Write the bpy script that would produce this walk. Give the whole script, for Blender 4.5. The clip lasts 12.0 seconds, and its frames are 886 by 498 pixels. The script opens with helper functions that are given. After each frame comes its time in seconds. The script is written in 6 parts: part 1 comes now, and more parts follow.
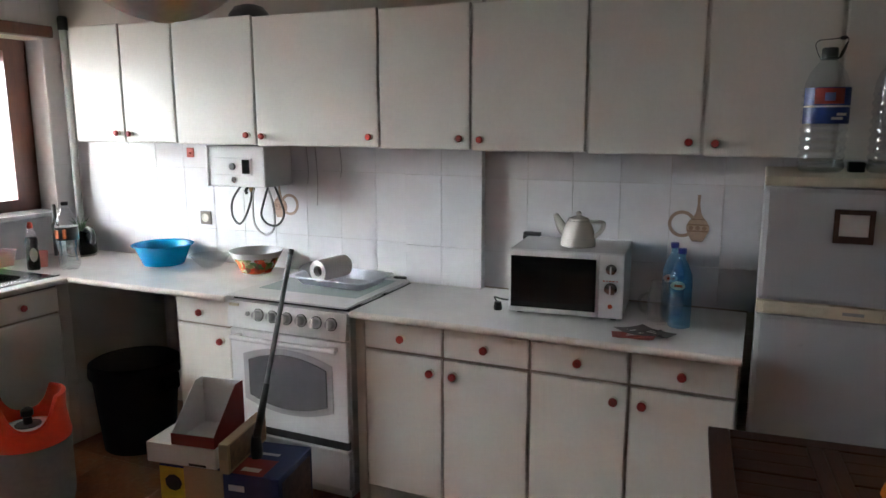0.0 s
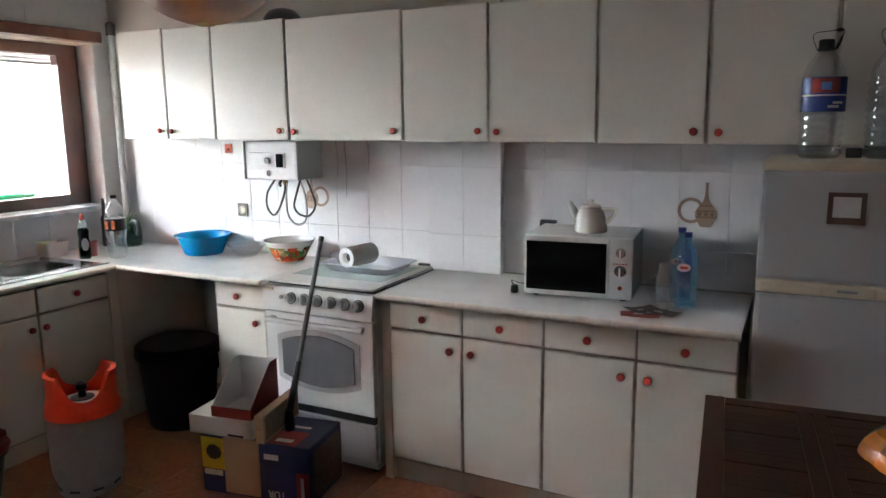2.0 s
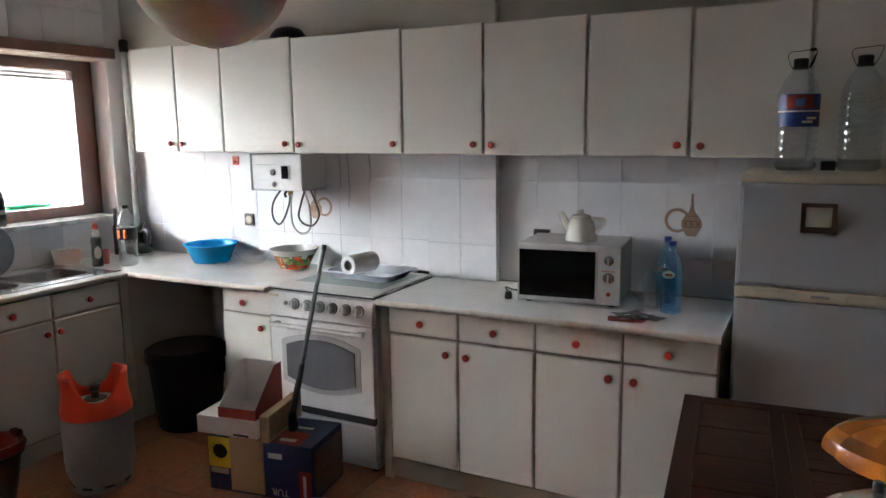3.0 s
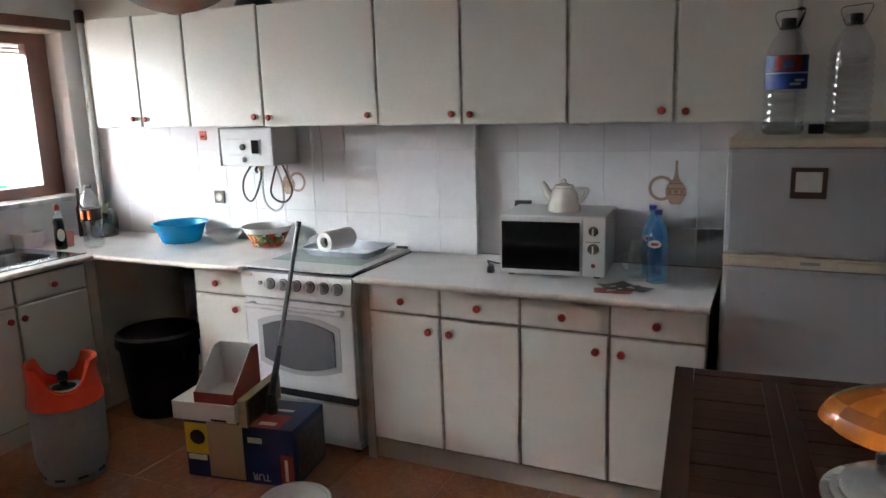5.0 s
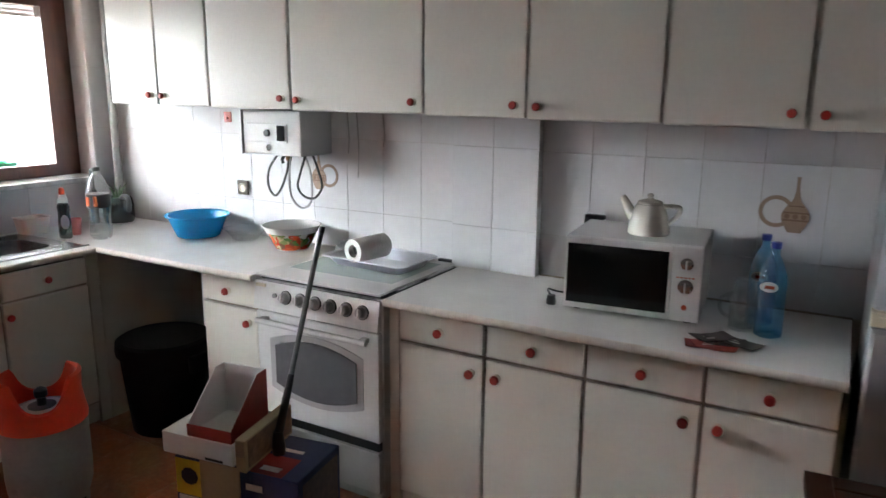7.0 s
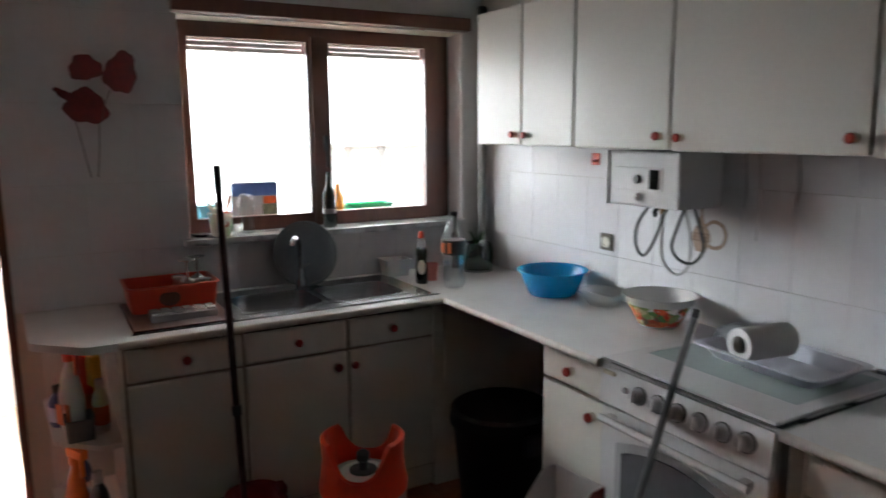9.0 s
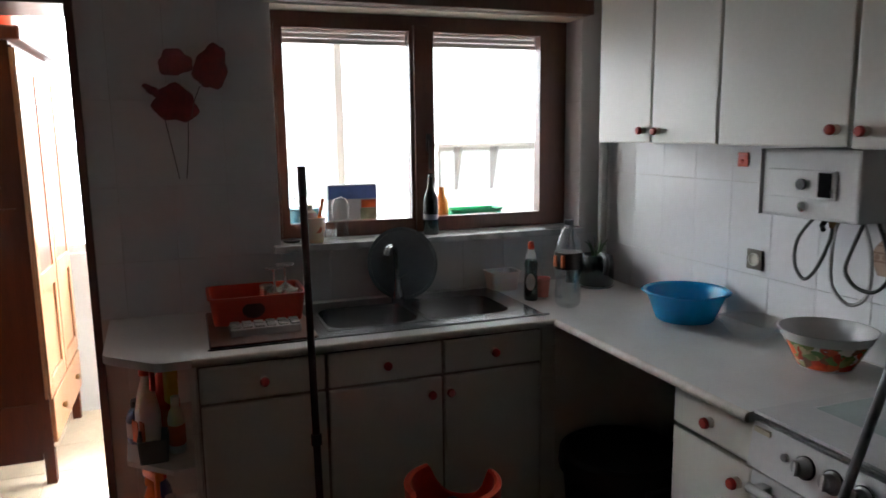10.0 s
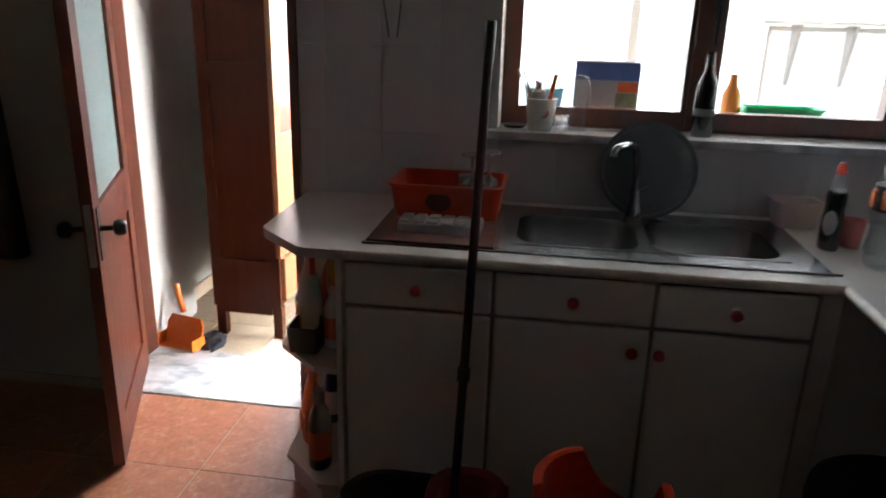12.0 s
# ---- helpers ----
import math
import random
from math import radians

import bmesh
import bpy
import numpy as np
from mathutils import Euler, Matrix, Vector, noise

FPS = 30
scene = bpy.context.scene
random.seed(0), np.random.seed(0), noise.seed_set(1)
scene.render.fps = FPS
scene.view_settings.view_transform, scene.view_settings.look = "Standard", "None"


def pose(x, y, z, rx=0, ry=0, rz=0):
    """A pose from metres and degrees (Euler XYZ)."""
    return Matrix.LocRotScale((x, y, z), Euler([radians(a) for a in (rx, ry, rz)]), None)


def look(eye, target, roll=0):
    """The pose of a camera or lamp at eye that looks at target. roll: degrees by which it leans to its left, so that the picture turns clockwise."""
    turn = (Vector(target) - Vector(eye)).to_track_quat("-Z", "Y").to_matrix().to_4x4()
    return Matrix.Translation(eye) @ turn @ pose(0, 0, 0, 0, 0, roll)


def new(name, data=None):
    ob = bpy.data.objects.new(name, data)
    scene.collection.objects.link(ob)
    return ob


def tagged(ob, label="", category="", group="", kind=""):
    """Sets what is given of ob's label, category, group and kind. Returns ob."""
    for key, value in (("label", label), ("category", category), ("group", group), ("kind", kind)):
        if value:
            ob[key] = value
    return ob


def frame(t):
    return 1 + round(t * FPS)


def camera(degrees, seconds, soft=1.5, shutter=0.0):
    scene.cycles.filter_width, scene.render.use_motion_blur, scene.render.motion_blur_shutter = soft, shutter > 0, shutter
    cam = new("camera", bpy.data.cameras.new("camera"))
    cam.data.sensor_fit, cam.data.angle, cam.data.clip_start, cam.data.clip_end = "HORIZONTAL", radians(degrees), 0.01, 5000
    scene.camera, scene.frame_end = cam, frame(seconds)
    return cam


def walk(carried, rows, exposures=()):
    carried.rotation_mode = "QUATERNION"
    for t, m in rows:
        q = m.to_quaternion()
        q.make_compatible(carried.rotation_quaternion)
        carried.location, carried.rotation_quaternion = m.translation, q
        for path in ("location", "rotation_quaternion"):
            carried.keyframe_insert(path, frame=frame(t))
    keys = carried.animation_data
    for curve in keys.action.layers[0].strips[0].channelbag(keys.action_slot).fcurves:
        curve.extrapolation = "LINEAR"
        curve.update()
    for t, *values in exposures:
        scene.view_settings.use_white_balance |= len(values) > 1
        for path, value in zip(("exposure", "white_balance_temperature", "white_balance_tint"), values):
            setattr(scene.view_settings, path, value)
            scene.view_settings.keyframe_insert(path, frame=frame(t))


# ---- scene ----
cam = camera(64.0, 12.0, shutter=0.4)
PATH = [
    (0, (0.205, -0.092, 1.647), (-0.601, 1.704, 1.297), -0.2),
    (0.5, (0.213, -0.112, 1.616), (-0.587, 1.691, 1.283), -2.2),
    (1, (0.24, -0.154, 1.613), (-0.52, 1.666, 1.282), -1.6),
    (1.5, (0.281, -0.193, 1.599), (-0.522, 1.609, 1.267), -0.7),
    (2, (0.341, -0.242, 1.617), (-0.552, 1.514, 1.269), -0.8),
    (2.5, (0.41, -0.313, 1.609), (-0.502, 1.436, 1.277), -0.5),
    (3, (0.443, -0.35, 1.629), (-0.467, 1.402, 1.311), -0.8),
    (3.2, (0.468, -0.37, 1.632), (-0.443, 1.383, 1.318), -0.9),
    (4.8, (0.416, -0.311, 1.625), (-0.423, 1.465, 1.25), -1.6),
    (5, (0.375, -0.274, 1.62), (-0.465, 1.497, 1.224), -1.8),
    (5.5, (0.274, -0.155, 1.604), (-0.474, 1.661, 1.228), -1.4),
    (6, (0.203, -0.046, 1.661), (-0.525, 1.77, 1.245), -0.8),
    (6.5, (0.178, 0.122, 1.595), (-0.663, 1.895, 1.208), 0.3),
    (6.7, (0.161, 0.186, 1.631), (-0.741, 1.918, 1.199), 0.5),
    (8.3, (-0.148, 0.613, 1.618), (-1.508, 2.051, 1.328), -1.8),
    (8.5, (-0.191, 0.661, 1.618), (-1.677, 1.968, 1.326), -1.4),
    (9, (-0.285, 0.81, 1.611), (-2.003, 1.782, 1.287), -0.5),
    (9.5, (-0.44, 0.926, 1.591), (-2.282, 1.655, 1.317), -2.4),
    (10, (-0.603, 1.024, 1.591), (-2.461, 1.692, 1.276), -0.8),
    (10.5, (-0.677, 1.184, 1.573), (-2.605, 1.508, 1.15), -0.6),
    (11, (-0.767, 1.38, 1.544), (-2.688, 1.44, 0.991), -0.2),
    (11.5, (-0.976, 1.491, 1.511), (-2.908, 1.417, 0.998), 1.9),
    (12, (-1.161, 1.551, 1.491), (-3.047, 1.288, 0.881), 1.6),
]
walk(cam, [(t, look(eye, target, roll)) for t, eye, target, roll in PATH],
     [(0, 0.1), (1, 0.3), (2, 0.2), (3, 0.12), (5, 0.22), (6.5, 0.2), (8.3, -0.5), (9, -0.95), (9.5, -1.32), (10.5, -1.9), (12, -1.7)])

# ---- light ----
world = bpy.data.worlds.new("sky")
scene.world = world
world.use_nodes = True
wn = world.node_tree
sky = wn.nodes.new("ShaderNodeTexSky")
sky.sky_type, sky.sun_disc, sky.sun_elevation, sky.sun_rotation = "NISHITA", False, radians(40), radians(250)
sky.air_density, sky.dust_density = 1.0, 4.0
wn.links.new(sky.outputs["Color"], wn.nodes["Background"].inputs["Color"])
wn.nodes["Background"].inputs["Strength"].default_value = 0.15

sun = new("sun", bpy.data.lights.new("sun", "SUN"))
sun.data.energy, sun.data.angle, sun.data.color = 1.0, radians(20), (1.0, 0.97, 0.92)
sun.matrix_world = look((-8, -1, 6), (0, 2, 0))


SKY_GLOW = (1.5, 4.4, 8.0, 310.0)    # heights between which the sky brightens, and its strengths

# ---- materials ----


def mat(name, color, rough=0.5, metal=0.0, grain=40.0, vary=0.06, bump=0.05, blotch=3.0, random_vary=0.0, coat=0.0,
        dirt=None, dirt_at=0.62, stretch=(1, 1, 1), trans=0.0, alpha=1.0, sss=0.0, spec=0.5):
    m = bpy.data.materials.new(name)
    m.use_nodes = True
    nt = m.node_tree
    n, l = nt.nodes, nt.links
    p = n["Principled BSDF"]
    co = n.new("ShaderNodeTexCoord")
    mp = n.new("ShaderNodeMapping")
    mp.inputs["Scale"].default_value = stretch
    l.new(co.outputs["Object"], mp.inputs["Vector"])
    fine, big = n.new("ShaderNodeTexNoise"), n.new("ShaderNodeTexNoise")
    fine.inputs["Scale"].default_value, fine.inputs["Detail"].default_value = grain, 4
    big.inputs["Scale"].default_value, big.inputs["Detail"].default_value = blotch, 5
    l.new(mp.outputs["Vector"], fine.inputs["Vector"])
    l.new(mp.outputs["Vector"], big.inputs["Vector"])
    add = n.new("ShaderNodeMath")
    add.operation = "ADD"
    l.new(fine.outputs["Fac"], add.inputs[0])
    l.new(big.outputs["Fac"], add.inputs[1])
    ramp = n.new("ShaderNodeMapRange")
    ramp.inputs["From Min"].default_value, ramp.inputs["From Max"].default_value = 0.6, 1.4
    ramp.inputs["To Min"].default_value, ramp.inputs["To Max"].default_value = 1 - vary, 1 + vary
    l.new(add.outputs[0], ramp.inputs["Value"])
    scale_socket = ramp.outputs[0]
    if random_vary:
        info = n.new("ShaderNodeObjectInfo")
        rr = n.new("ShaderNodeMapRange")
        rr.inputs["To Min"].default_value, rr.inputs["To Max"].default_value = 1 - random_vary, 1 + random_vary
        l.new(info.outputs["Random"], rr.inputs["Value"])
        mul = n.new("ShaderNodeMath")
        mul.operation = "MULTIPLY"
        l.new(scale_socket, mul.inputs[0])
        l.new(rr.outputs[0], mul.inputs[1])
        scale_socket = mul.outputs[0]
    vm = n.new("ShaderNodeVectorMath")
    vm.operation = "SCALE"
    vm.inputs[0].default_value = color
    l.new(scale_socket, vm.inputs["Scale"])
    col = vm.outputs[0]
    if dirt:
        sp = n.new("ShaderNodeTexNoise")
        sp.inputs["Scale"].default_value, sp.inputs["Detail"].default_value = blotch * 2.3, 8
        l.new(mp.outputs["Vector"], sp.inputs["Vector"])
        mr = n.new("ShaderNodeMapRange")
        mr.inputs["From Min"].default_value, mr.inputs["From Max"].default_value = dirt_at, dirt_at + 0.18
        l.new(sp.outputs["Fac"], mr.inputs["Value"])
        mx = n.new("ShaderNodeMix")
        mx.data_type = "RGBA"
        l.new(mr.outputs[0], mx.inputs["Factor"])
        l.new(col, mx.inputs["A"])
        mx.inputs["B"].default_value = (*dirt, 1)
        col = mx.outputs["Result"]
    l.new(col, p.inputs["Base Color"])
    rv = n.new("ShaderNodeMapRange")
    rv.inputs["From Min"].default_value, rv.inputs["From Max"].default_value = 0.3, 0.7
    rv.inputs["To Min"].default_value, rv.inputs["To Max"].default_value = max(0.02, rough - 0.03), min(1, rough + 0.03)
    l.new(big.outputs["Fac"], rv.inputs["Value"])
    l.new(rv.outputs[0], p.inputs["Roughness"])
    p.inputs["Metallic"].default_value = metal
    p.inputs["Coat Weight"].default_value = coat
    p.inputs["Coat Roughness"].default_value = 0.12
    p.inputs["Transmission Weight"].default_value = trans
    p.inputs["Alpha"].default_value = alpha
    p.inputs["Specular IOR Level"].default_value = spec
    if sss:
        p.inputs["Subsurface Weight"].default_value = sss
    if bump:
        b = n.new("ShaderNodeBump")
        b.inputs["Strength"].default_value, b.inputs["Distance"].default_value = bump, 0.004
        l.new(add.outputs[0], b.inputs["Height"])
        l.new(b.outputs["Normal"], p.inputs["Normal"])
    return m


def glass(name, color, rough=0.02, ior=1.45):
    m = bpy.data.materials.new(name)
    m.use_nodes = True
    p = m.node_tree.nodes["Principled BSDF"]
    p.inputs["Base Color"].default_value = (*color, 1)
    p.inputs["Transmission Weight"].default_value = 1.0
    p.inputs["Roughness"].default_value = rough
    p.inputs["IOR"].default_value = ior
    return m


M_CAB = mat("cream_lacquer", (0.73, 0.712, 0.648), 0.33, grain=60, vary=0.035, bump=0.03, blotch=2.2, coat=0.15)
M_CABSIDE = mat("cream_melamine", (0.66, 0.63, 0.57), 0.42, grain=90, vary=0.05, bump=0.04)
# greys of the two unseen walls, set by how much light they bounce
M_DIMWALL = mat("unseen_wall_mid_grey", (0.46, 0.455, 0.44), 0.85, grain=120, vary=0.06, bump=0.15)
M_FARWALL = mat("unseen_wall_dark_grey", (0.30, 0.295, 0.28), 0.85, grain=120, vary=0.06, bump=0.15)
# brown that paints the shade in door gaps and behind the worktop
M_SHADOW = mat("gap_shade_brown", (0.30, 0.26, 0.21), 0.6, vary=0.12)
M_RED = mat("red_knob_plastic", (0.33, 0.017, 0.010), 0.38, grain=80, vary=0.08, bump=0.02)
M_KNOBW = mat("knob_collar_plastic", (0.72, 0.66, 0.56), 0.35, vary=0.05)
M_COUNTER = mat("speckled_stone_worktop", (0.79, 0.785, 0.77), 0.24, grain=120, vary=0.05, bump=0.02, blotch=7)
M_EDGE = mat("worn_worktop_edge", (0.62, 0.565, 0.50), 0.38, grain=60, vary=0.12, dirt=(0.44, 0.32, 0.24), dirt_at=0.58)
M_TILE = mat("glazed_wall_tile", (0.66, 0.655, 0.66), 0.24, grain=25, vary=0.035, bump=0.05, blotch=5, random_vary=0.025)
M_PLASTER = mat("beige_plaster", (0.58, 0.545, 0.48), 0.8, grain=150, vary=0.06, bump=0.15, blotch=1.5)
M_WHITEWALL = mat("white_plaster", (0.60, 0.60, 0.585), 0.75, grain=120, vary=0.05, bump=0.15)
M_CEIL = mat("ceiling_paint", (0.66, 0.635, 0.59), 0.85, grain=120, vary=0.04, bump=0.1)
M_FLOOR = mat("terracotta_tile", (0.32, 0.118, 0.064), 0.34, grain=60, vary=0.28, bump=0.08, blotch=14, random_vary=0.08, dirt=(0.36, 0.195, 0.125), dirt_at=0.52)
M_FGROUT = mat("floor_grout", (0.41, 0.315, 0.245), 0.85, grain=200, vary=0.15)
M_BEIGETILE = mat("beige_floor_tile", (0.58, 0.48, 0.36), 0.35, grain=40, vary=0.12, bump=0.05, blotch=6, random_vary=0.05)
M_MARBLE = mat("veined_marble", (0.64, 0.65, 0.66), 0.25, grain=22, vary=0.16, bump=0.02, blotch=5, dirt=(0.36, 0.375, 0.39), dirt_at=0.47, stretch=(1.4, 0.7, 1))
M_MAHOG = mat("dark_mahogany", (0.085, 0.028, 0.018), 0.32, grain=30, vary=0.3, bump=0.08, blotch=5, stretch=(6, 6, 0.8), coat=0.2)
M_DOORRED = mat("reddish_stained_wood", (0.125, 0.031, 0.018), 0.35, grain=30, vary=0.25, bump=0.08, blotch=5, stretch=(6, 6, 0.7), coat=0.2)
# wardrobe wood twice: shade darkens the side tone, glare lightens the front tone
M_WARD = mat("shaded_wardrobe_wood", (0.036, 0.0068, 0.0014), 0.42, spec=0.14, grain=26, vary=0.4, bump=0.1, blotch=4, stretch=(7, 7, 0.6), coat=0.05)
M_WARDF = mat("lit_wardrobe_wood", (0.20, 0.092, 0.042), 0.35, grain=26, vary=0.3, bump=0.1, blotch=4, stretch=(7, 7, 0.6), coat=0.25)
M_TABLE = mat("dark_slatted_wood", (0.026, 0.0078, 0.0034), 0.6, spec=0.12, grain=28, vary=0.4, bump=0.12, blotch=6, stretch=(1.0, 9, 9), random_vary=0.15)
M_TABLEV = mat("dark_frame_wood", (0.024, 0.0074, 0.0034), 0.6, spec=0.12, grain=28, vary=0.4, bump=0.12, blotch=6, stretch=(9, 1.0, 9), random_vary=0.1)
M_WOODBOWL = mat("segmented_orange_wood", (0.42, 0.125, 0.014), 0.24, grain=20, vary=0.3, bump=0.03, blotch=9, coat=0.35, random_vary=0.42)
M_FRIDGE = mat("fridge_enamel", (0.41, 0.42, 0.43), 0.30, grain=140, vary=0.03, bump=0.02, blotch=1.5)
M_FRBEIGE = mat("aged_cream_plastic", (0.60, 0.54, 0.40), 0.35, grain=60, vary=0.06)
M_WHITE = mat("white_enamel", (0.74, 0.74, 0.73), 0.25, grain=90, vary=0.04, bump=0.02)
M_OVENW = mat("stove_white_enamel", (0.72, 0.725, 0.72), 0.24, grain=60, vary=0.05, bump=0.02, blotch=3, dirt=(0.58, 0.56, 0.52), dirt_at=0.64)
M_LID = mat("pale_green_glass_lid", (0.46, 0.53, 0.515), 0.07, grain=30, vary=0.05, bump=0.0, blotch=4)
M_OVENGLASS = mat("smoked_oven_glass", (0.10, 0.10, 0.105), 0.12, grain=20, vary=0.1, bump=0.0)
M_OVENGREY = mat("oven_grey_surround", (0.42, 0.42, 0.43), 0.35, vary=0.05)
M_BLACK = mat("black_plastic", (0.012, 0.012, 0.013), 0.38, grain=80, vary=0.3, bump=0.04)
M_BLACKGLASS = mat("black_glass", (0.004, 0.004, 0.0045), 0.08, grain=20, vary=0.1, bump=0.0, spec=0.28)
M_CHROME = mat("chrome", (0.72, 0.72, 0.72), 0.10, 1.0, grain=60, vary=0.04, bump=0.0)
M_STEEL = mat("brushed_steel", (0.34, 0.34, 0.34), 0.24, 1.0, grain=60, vary=0.06, bump=0.01, blotch=4)
M_GREYMETAL = mat("dull_grey_metal", (0.30, 0.31, 0.32), 0.4, 0.6, vary=0.12)
M_HOSE = mat("braided_hose", (0.07, 0.07, 0.07), 0.4, 0.7, grain=400, vary=0.4, bump=0.3)
M_HOSEG = mat("grey_rubber_hose", (0.42, 0.42, 0.41), 0.5, vary=0.08)
M_PIPE = mat("painted_grey_pipe", (0.34, 0.34, 0.33), 0.5, vary=0.1)
M_BLUE = mat("cyan_blue_plastic", (0.0, 0.225, 0.46), 0.24, grain=60, vary=0.06, bump=0.02, sss=0.1)
M_ORANGE = mat("orange_red_plastic", (0.60, 0.042, 0.008), 0.5, spec=0.28, grain=60, vary=0.10, bump=0.03)
M_PORCELAIN = mat("cream_porcelain", (0.80, 0.77, 0.70), 0.14, grain=30, vary=0.03, bump=0.0, coat=0.5)
M_TAP = mat("worn_chrome", (0.30, 0.31, 0.32), 0.16, 1.0, grain=60, vary=0.1, bump=0.01)
M_DARKRED = mat("dark_red_plastic", (0.15, 0.008, 0.005), 0.42, grain=60, vary=0.12, bump=0.02)
M_REDPL = mat("red_drainer_plastic", (0.48, 0.04, 0.012), 0.35, grain=60, vary=0.10, bump=0.02)
M_TRIGGER = mat("bright_orange_plastic", (0.75, 0.16, 0.015), 0.35, vary=0.08)
M_GASGREY = mat("scuffed_grey_steel_paint", (0.27, 0.27, 0.275), 0.45, grain=50, vary=0.12, bump=0.06, blotch=5, dirt=(0.16, 0.14, 0.12), dirt_at=0.62)
M_CARD = mat("brown_cardboard", (0.40, 0.28, 0.18), 0.8, grain=90, vary=0.10, bump=0.08)
M_WHITECARD = mat("white_cardboard", (0.70, 0.69, 0.68), 0.6, grain=90, vary=0.05, bump=0.03)
M_REDCARD = mat("red_printed_card", (0.27, 0.022, 0.012), 0.45, vary=0.08)
M_BLUECARD = mat("blue_printed_card", (0.008, 0.02, 0.095), 0.42, vary=0.25, blotch=9)
M_YELLOW = mat("yellow_print", (0.72, 0.50, 0.03), 0.5, vary=0.10)
M_CREAM = mat("cream_ceramic", (0.68, 0.64, 0.55), 0.15, vary=0.04, bump=0.0, coat=0.3)
M_BROWNPRINT = mat("brown_print", (0.20, 0.12, 0.08), 0.4, vary=0.2)
M_TANPRINT = mat("tan_print", (0.31, 0.215, 0.155), 0.3, vary=0.15)
M_REDPRINT = mat("red_fruit_print", (0.45, 0.07, 0.02), 0.3, vary=0.3, blotch=30)
M_PAPER = mat("paper_towel", (0.78, 0.77, 0.76), 0.9, grain=200, vary=0.05, bump=0.3)
M_LAVENDER = mat("pale_lilac_plastic", (0.66, 0.68, 0.75), 0.3, vary=0.04)
M_DISK = mat("dark_grey_basin_plastic", (0.085, 0.10, 0.11), 0.45, grain=40, vary=0.15, bump=0.04)
M_POPPY = mat("poppy_red_print", (0.145, 0.011, 0.009), 0.55, grain=40, vary=0.45, bump=0.0, blotch=18)
M_STEM = mat("poppy_stem_print", (0.12, 0.10, 0.09), 0.6, vary=0.2)
M_DARKGREEN = mat("dark_green_enamel", (0.005, 0.017, 0.014), 0.22, vary=0.15, coat=0.3)
M_LEAF = mat("plant_leaf", (0.05, 0.10, 0.04), 0.5, vary=0.3)
M_GREENPL = mat("bright_green_plastic", (0.02, 0.42, 0.20), 0.4, vary=0.08)
M_LANTERN = mat("rice_paper_lantern", (0.76, 0.70, 0.62), 0.85, grain=40, vary=0.10, bump=0.15, blotch=5, sss=0.2)
M_COLA = mat("black_orange_label", (0.02, 0.015, 0.015), 0.4, vary=0.2)
M_LABELORANGE = mat("orange_label", (0.55, 0.12, 0.03), 0.45, vary=0.15)
M_PALEBLUE = mat("pale_blue_print", (0.09, 0.17, 0.42), 0.4, vary=0.2)
M_DARKRIM = mat("dark_brown_rim", (0.060, 0.026, 0.016), 0.45, vary=0.25)
M_BLUELABEL = mat("blue_label", (0.012, 0.04, 0.20), 0.4, vary=0.2)
M_CAPBLUE = mat("dark_blue_cap", (0.01, 0.03, 0.25), 0.4, vary=0.1)
M_DARKLIQ = mat("dark_bottle_green", (0.008, 0.014, 0.012), 0.15, vary=0.1)
M_PINK = mat("pink_plastic", (0.50, 0.16, 0.14), 0.4, vary=0.1)
M_CLOUDY = mat("cloudy_white_plastic", (0.66, 0.64, 0.62), 0.35, vary=0.06, sss=0.2)
M_YELLOWPL = mat("yellow_plastic", (0.65, 0.42, 0.03), 0.4, vary=0.1)
M_NAVY = mat("navy_plastic", (0.01, 0.015, 0.07), 0.4, vary=0.1)
M_AMBER = mat("amber_soap", (0.55, 0.24, 0.05), 0.25, vary=0.1)
M_BIN = mat("matt_black_bin_plastic", (0.008, 0.008, 0.0085), 0.55, grain=60, vary=0.25, bump=0.05, spec=0.3)
M_POLE = mat("dark_steel_tube", (0.14, 0.145, 0.15), 0.35, 0.7, vary=0.15)
M_BURNER = mat("satin_grey_knob", (0.40, 0.405, 0.41), 0.36, 0.25, vary=0.08)
M_BRASS = mat("tarnished_brass", (0.20, 0.13, 0.06), 0.4, 0.9, vary=0.2)
M_SMOKEPOLE = mat("dark_maroon_pole", (0.030, 0.006, 0.006), 0.55, vary=0.2, spec=0.25)


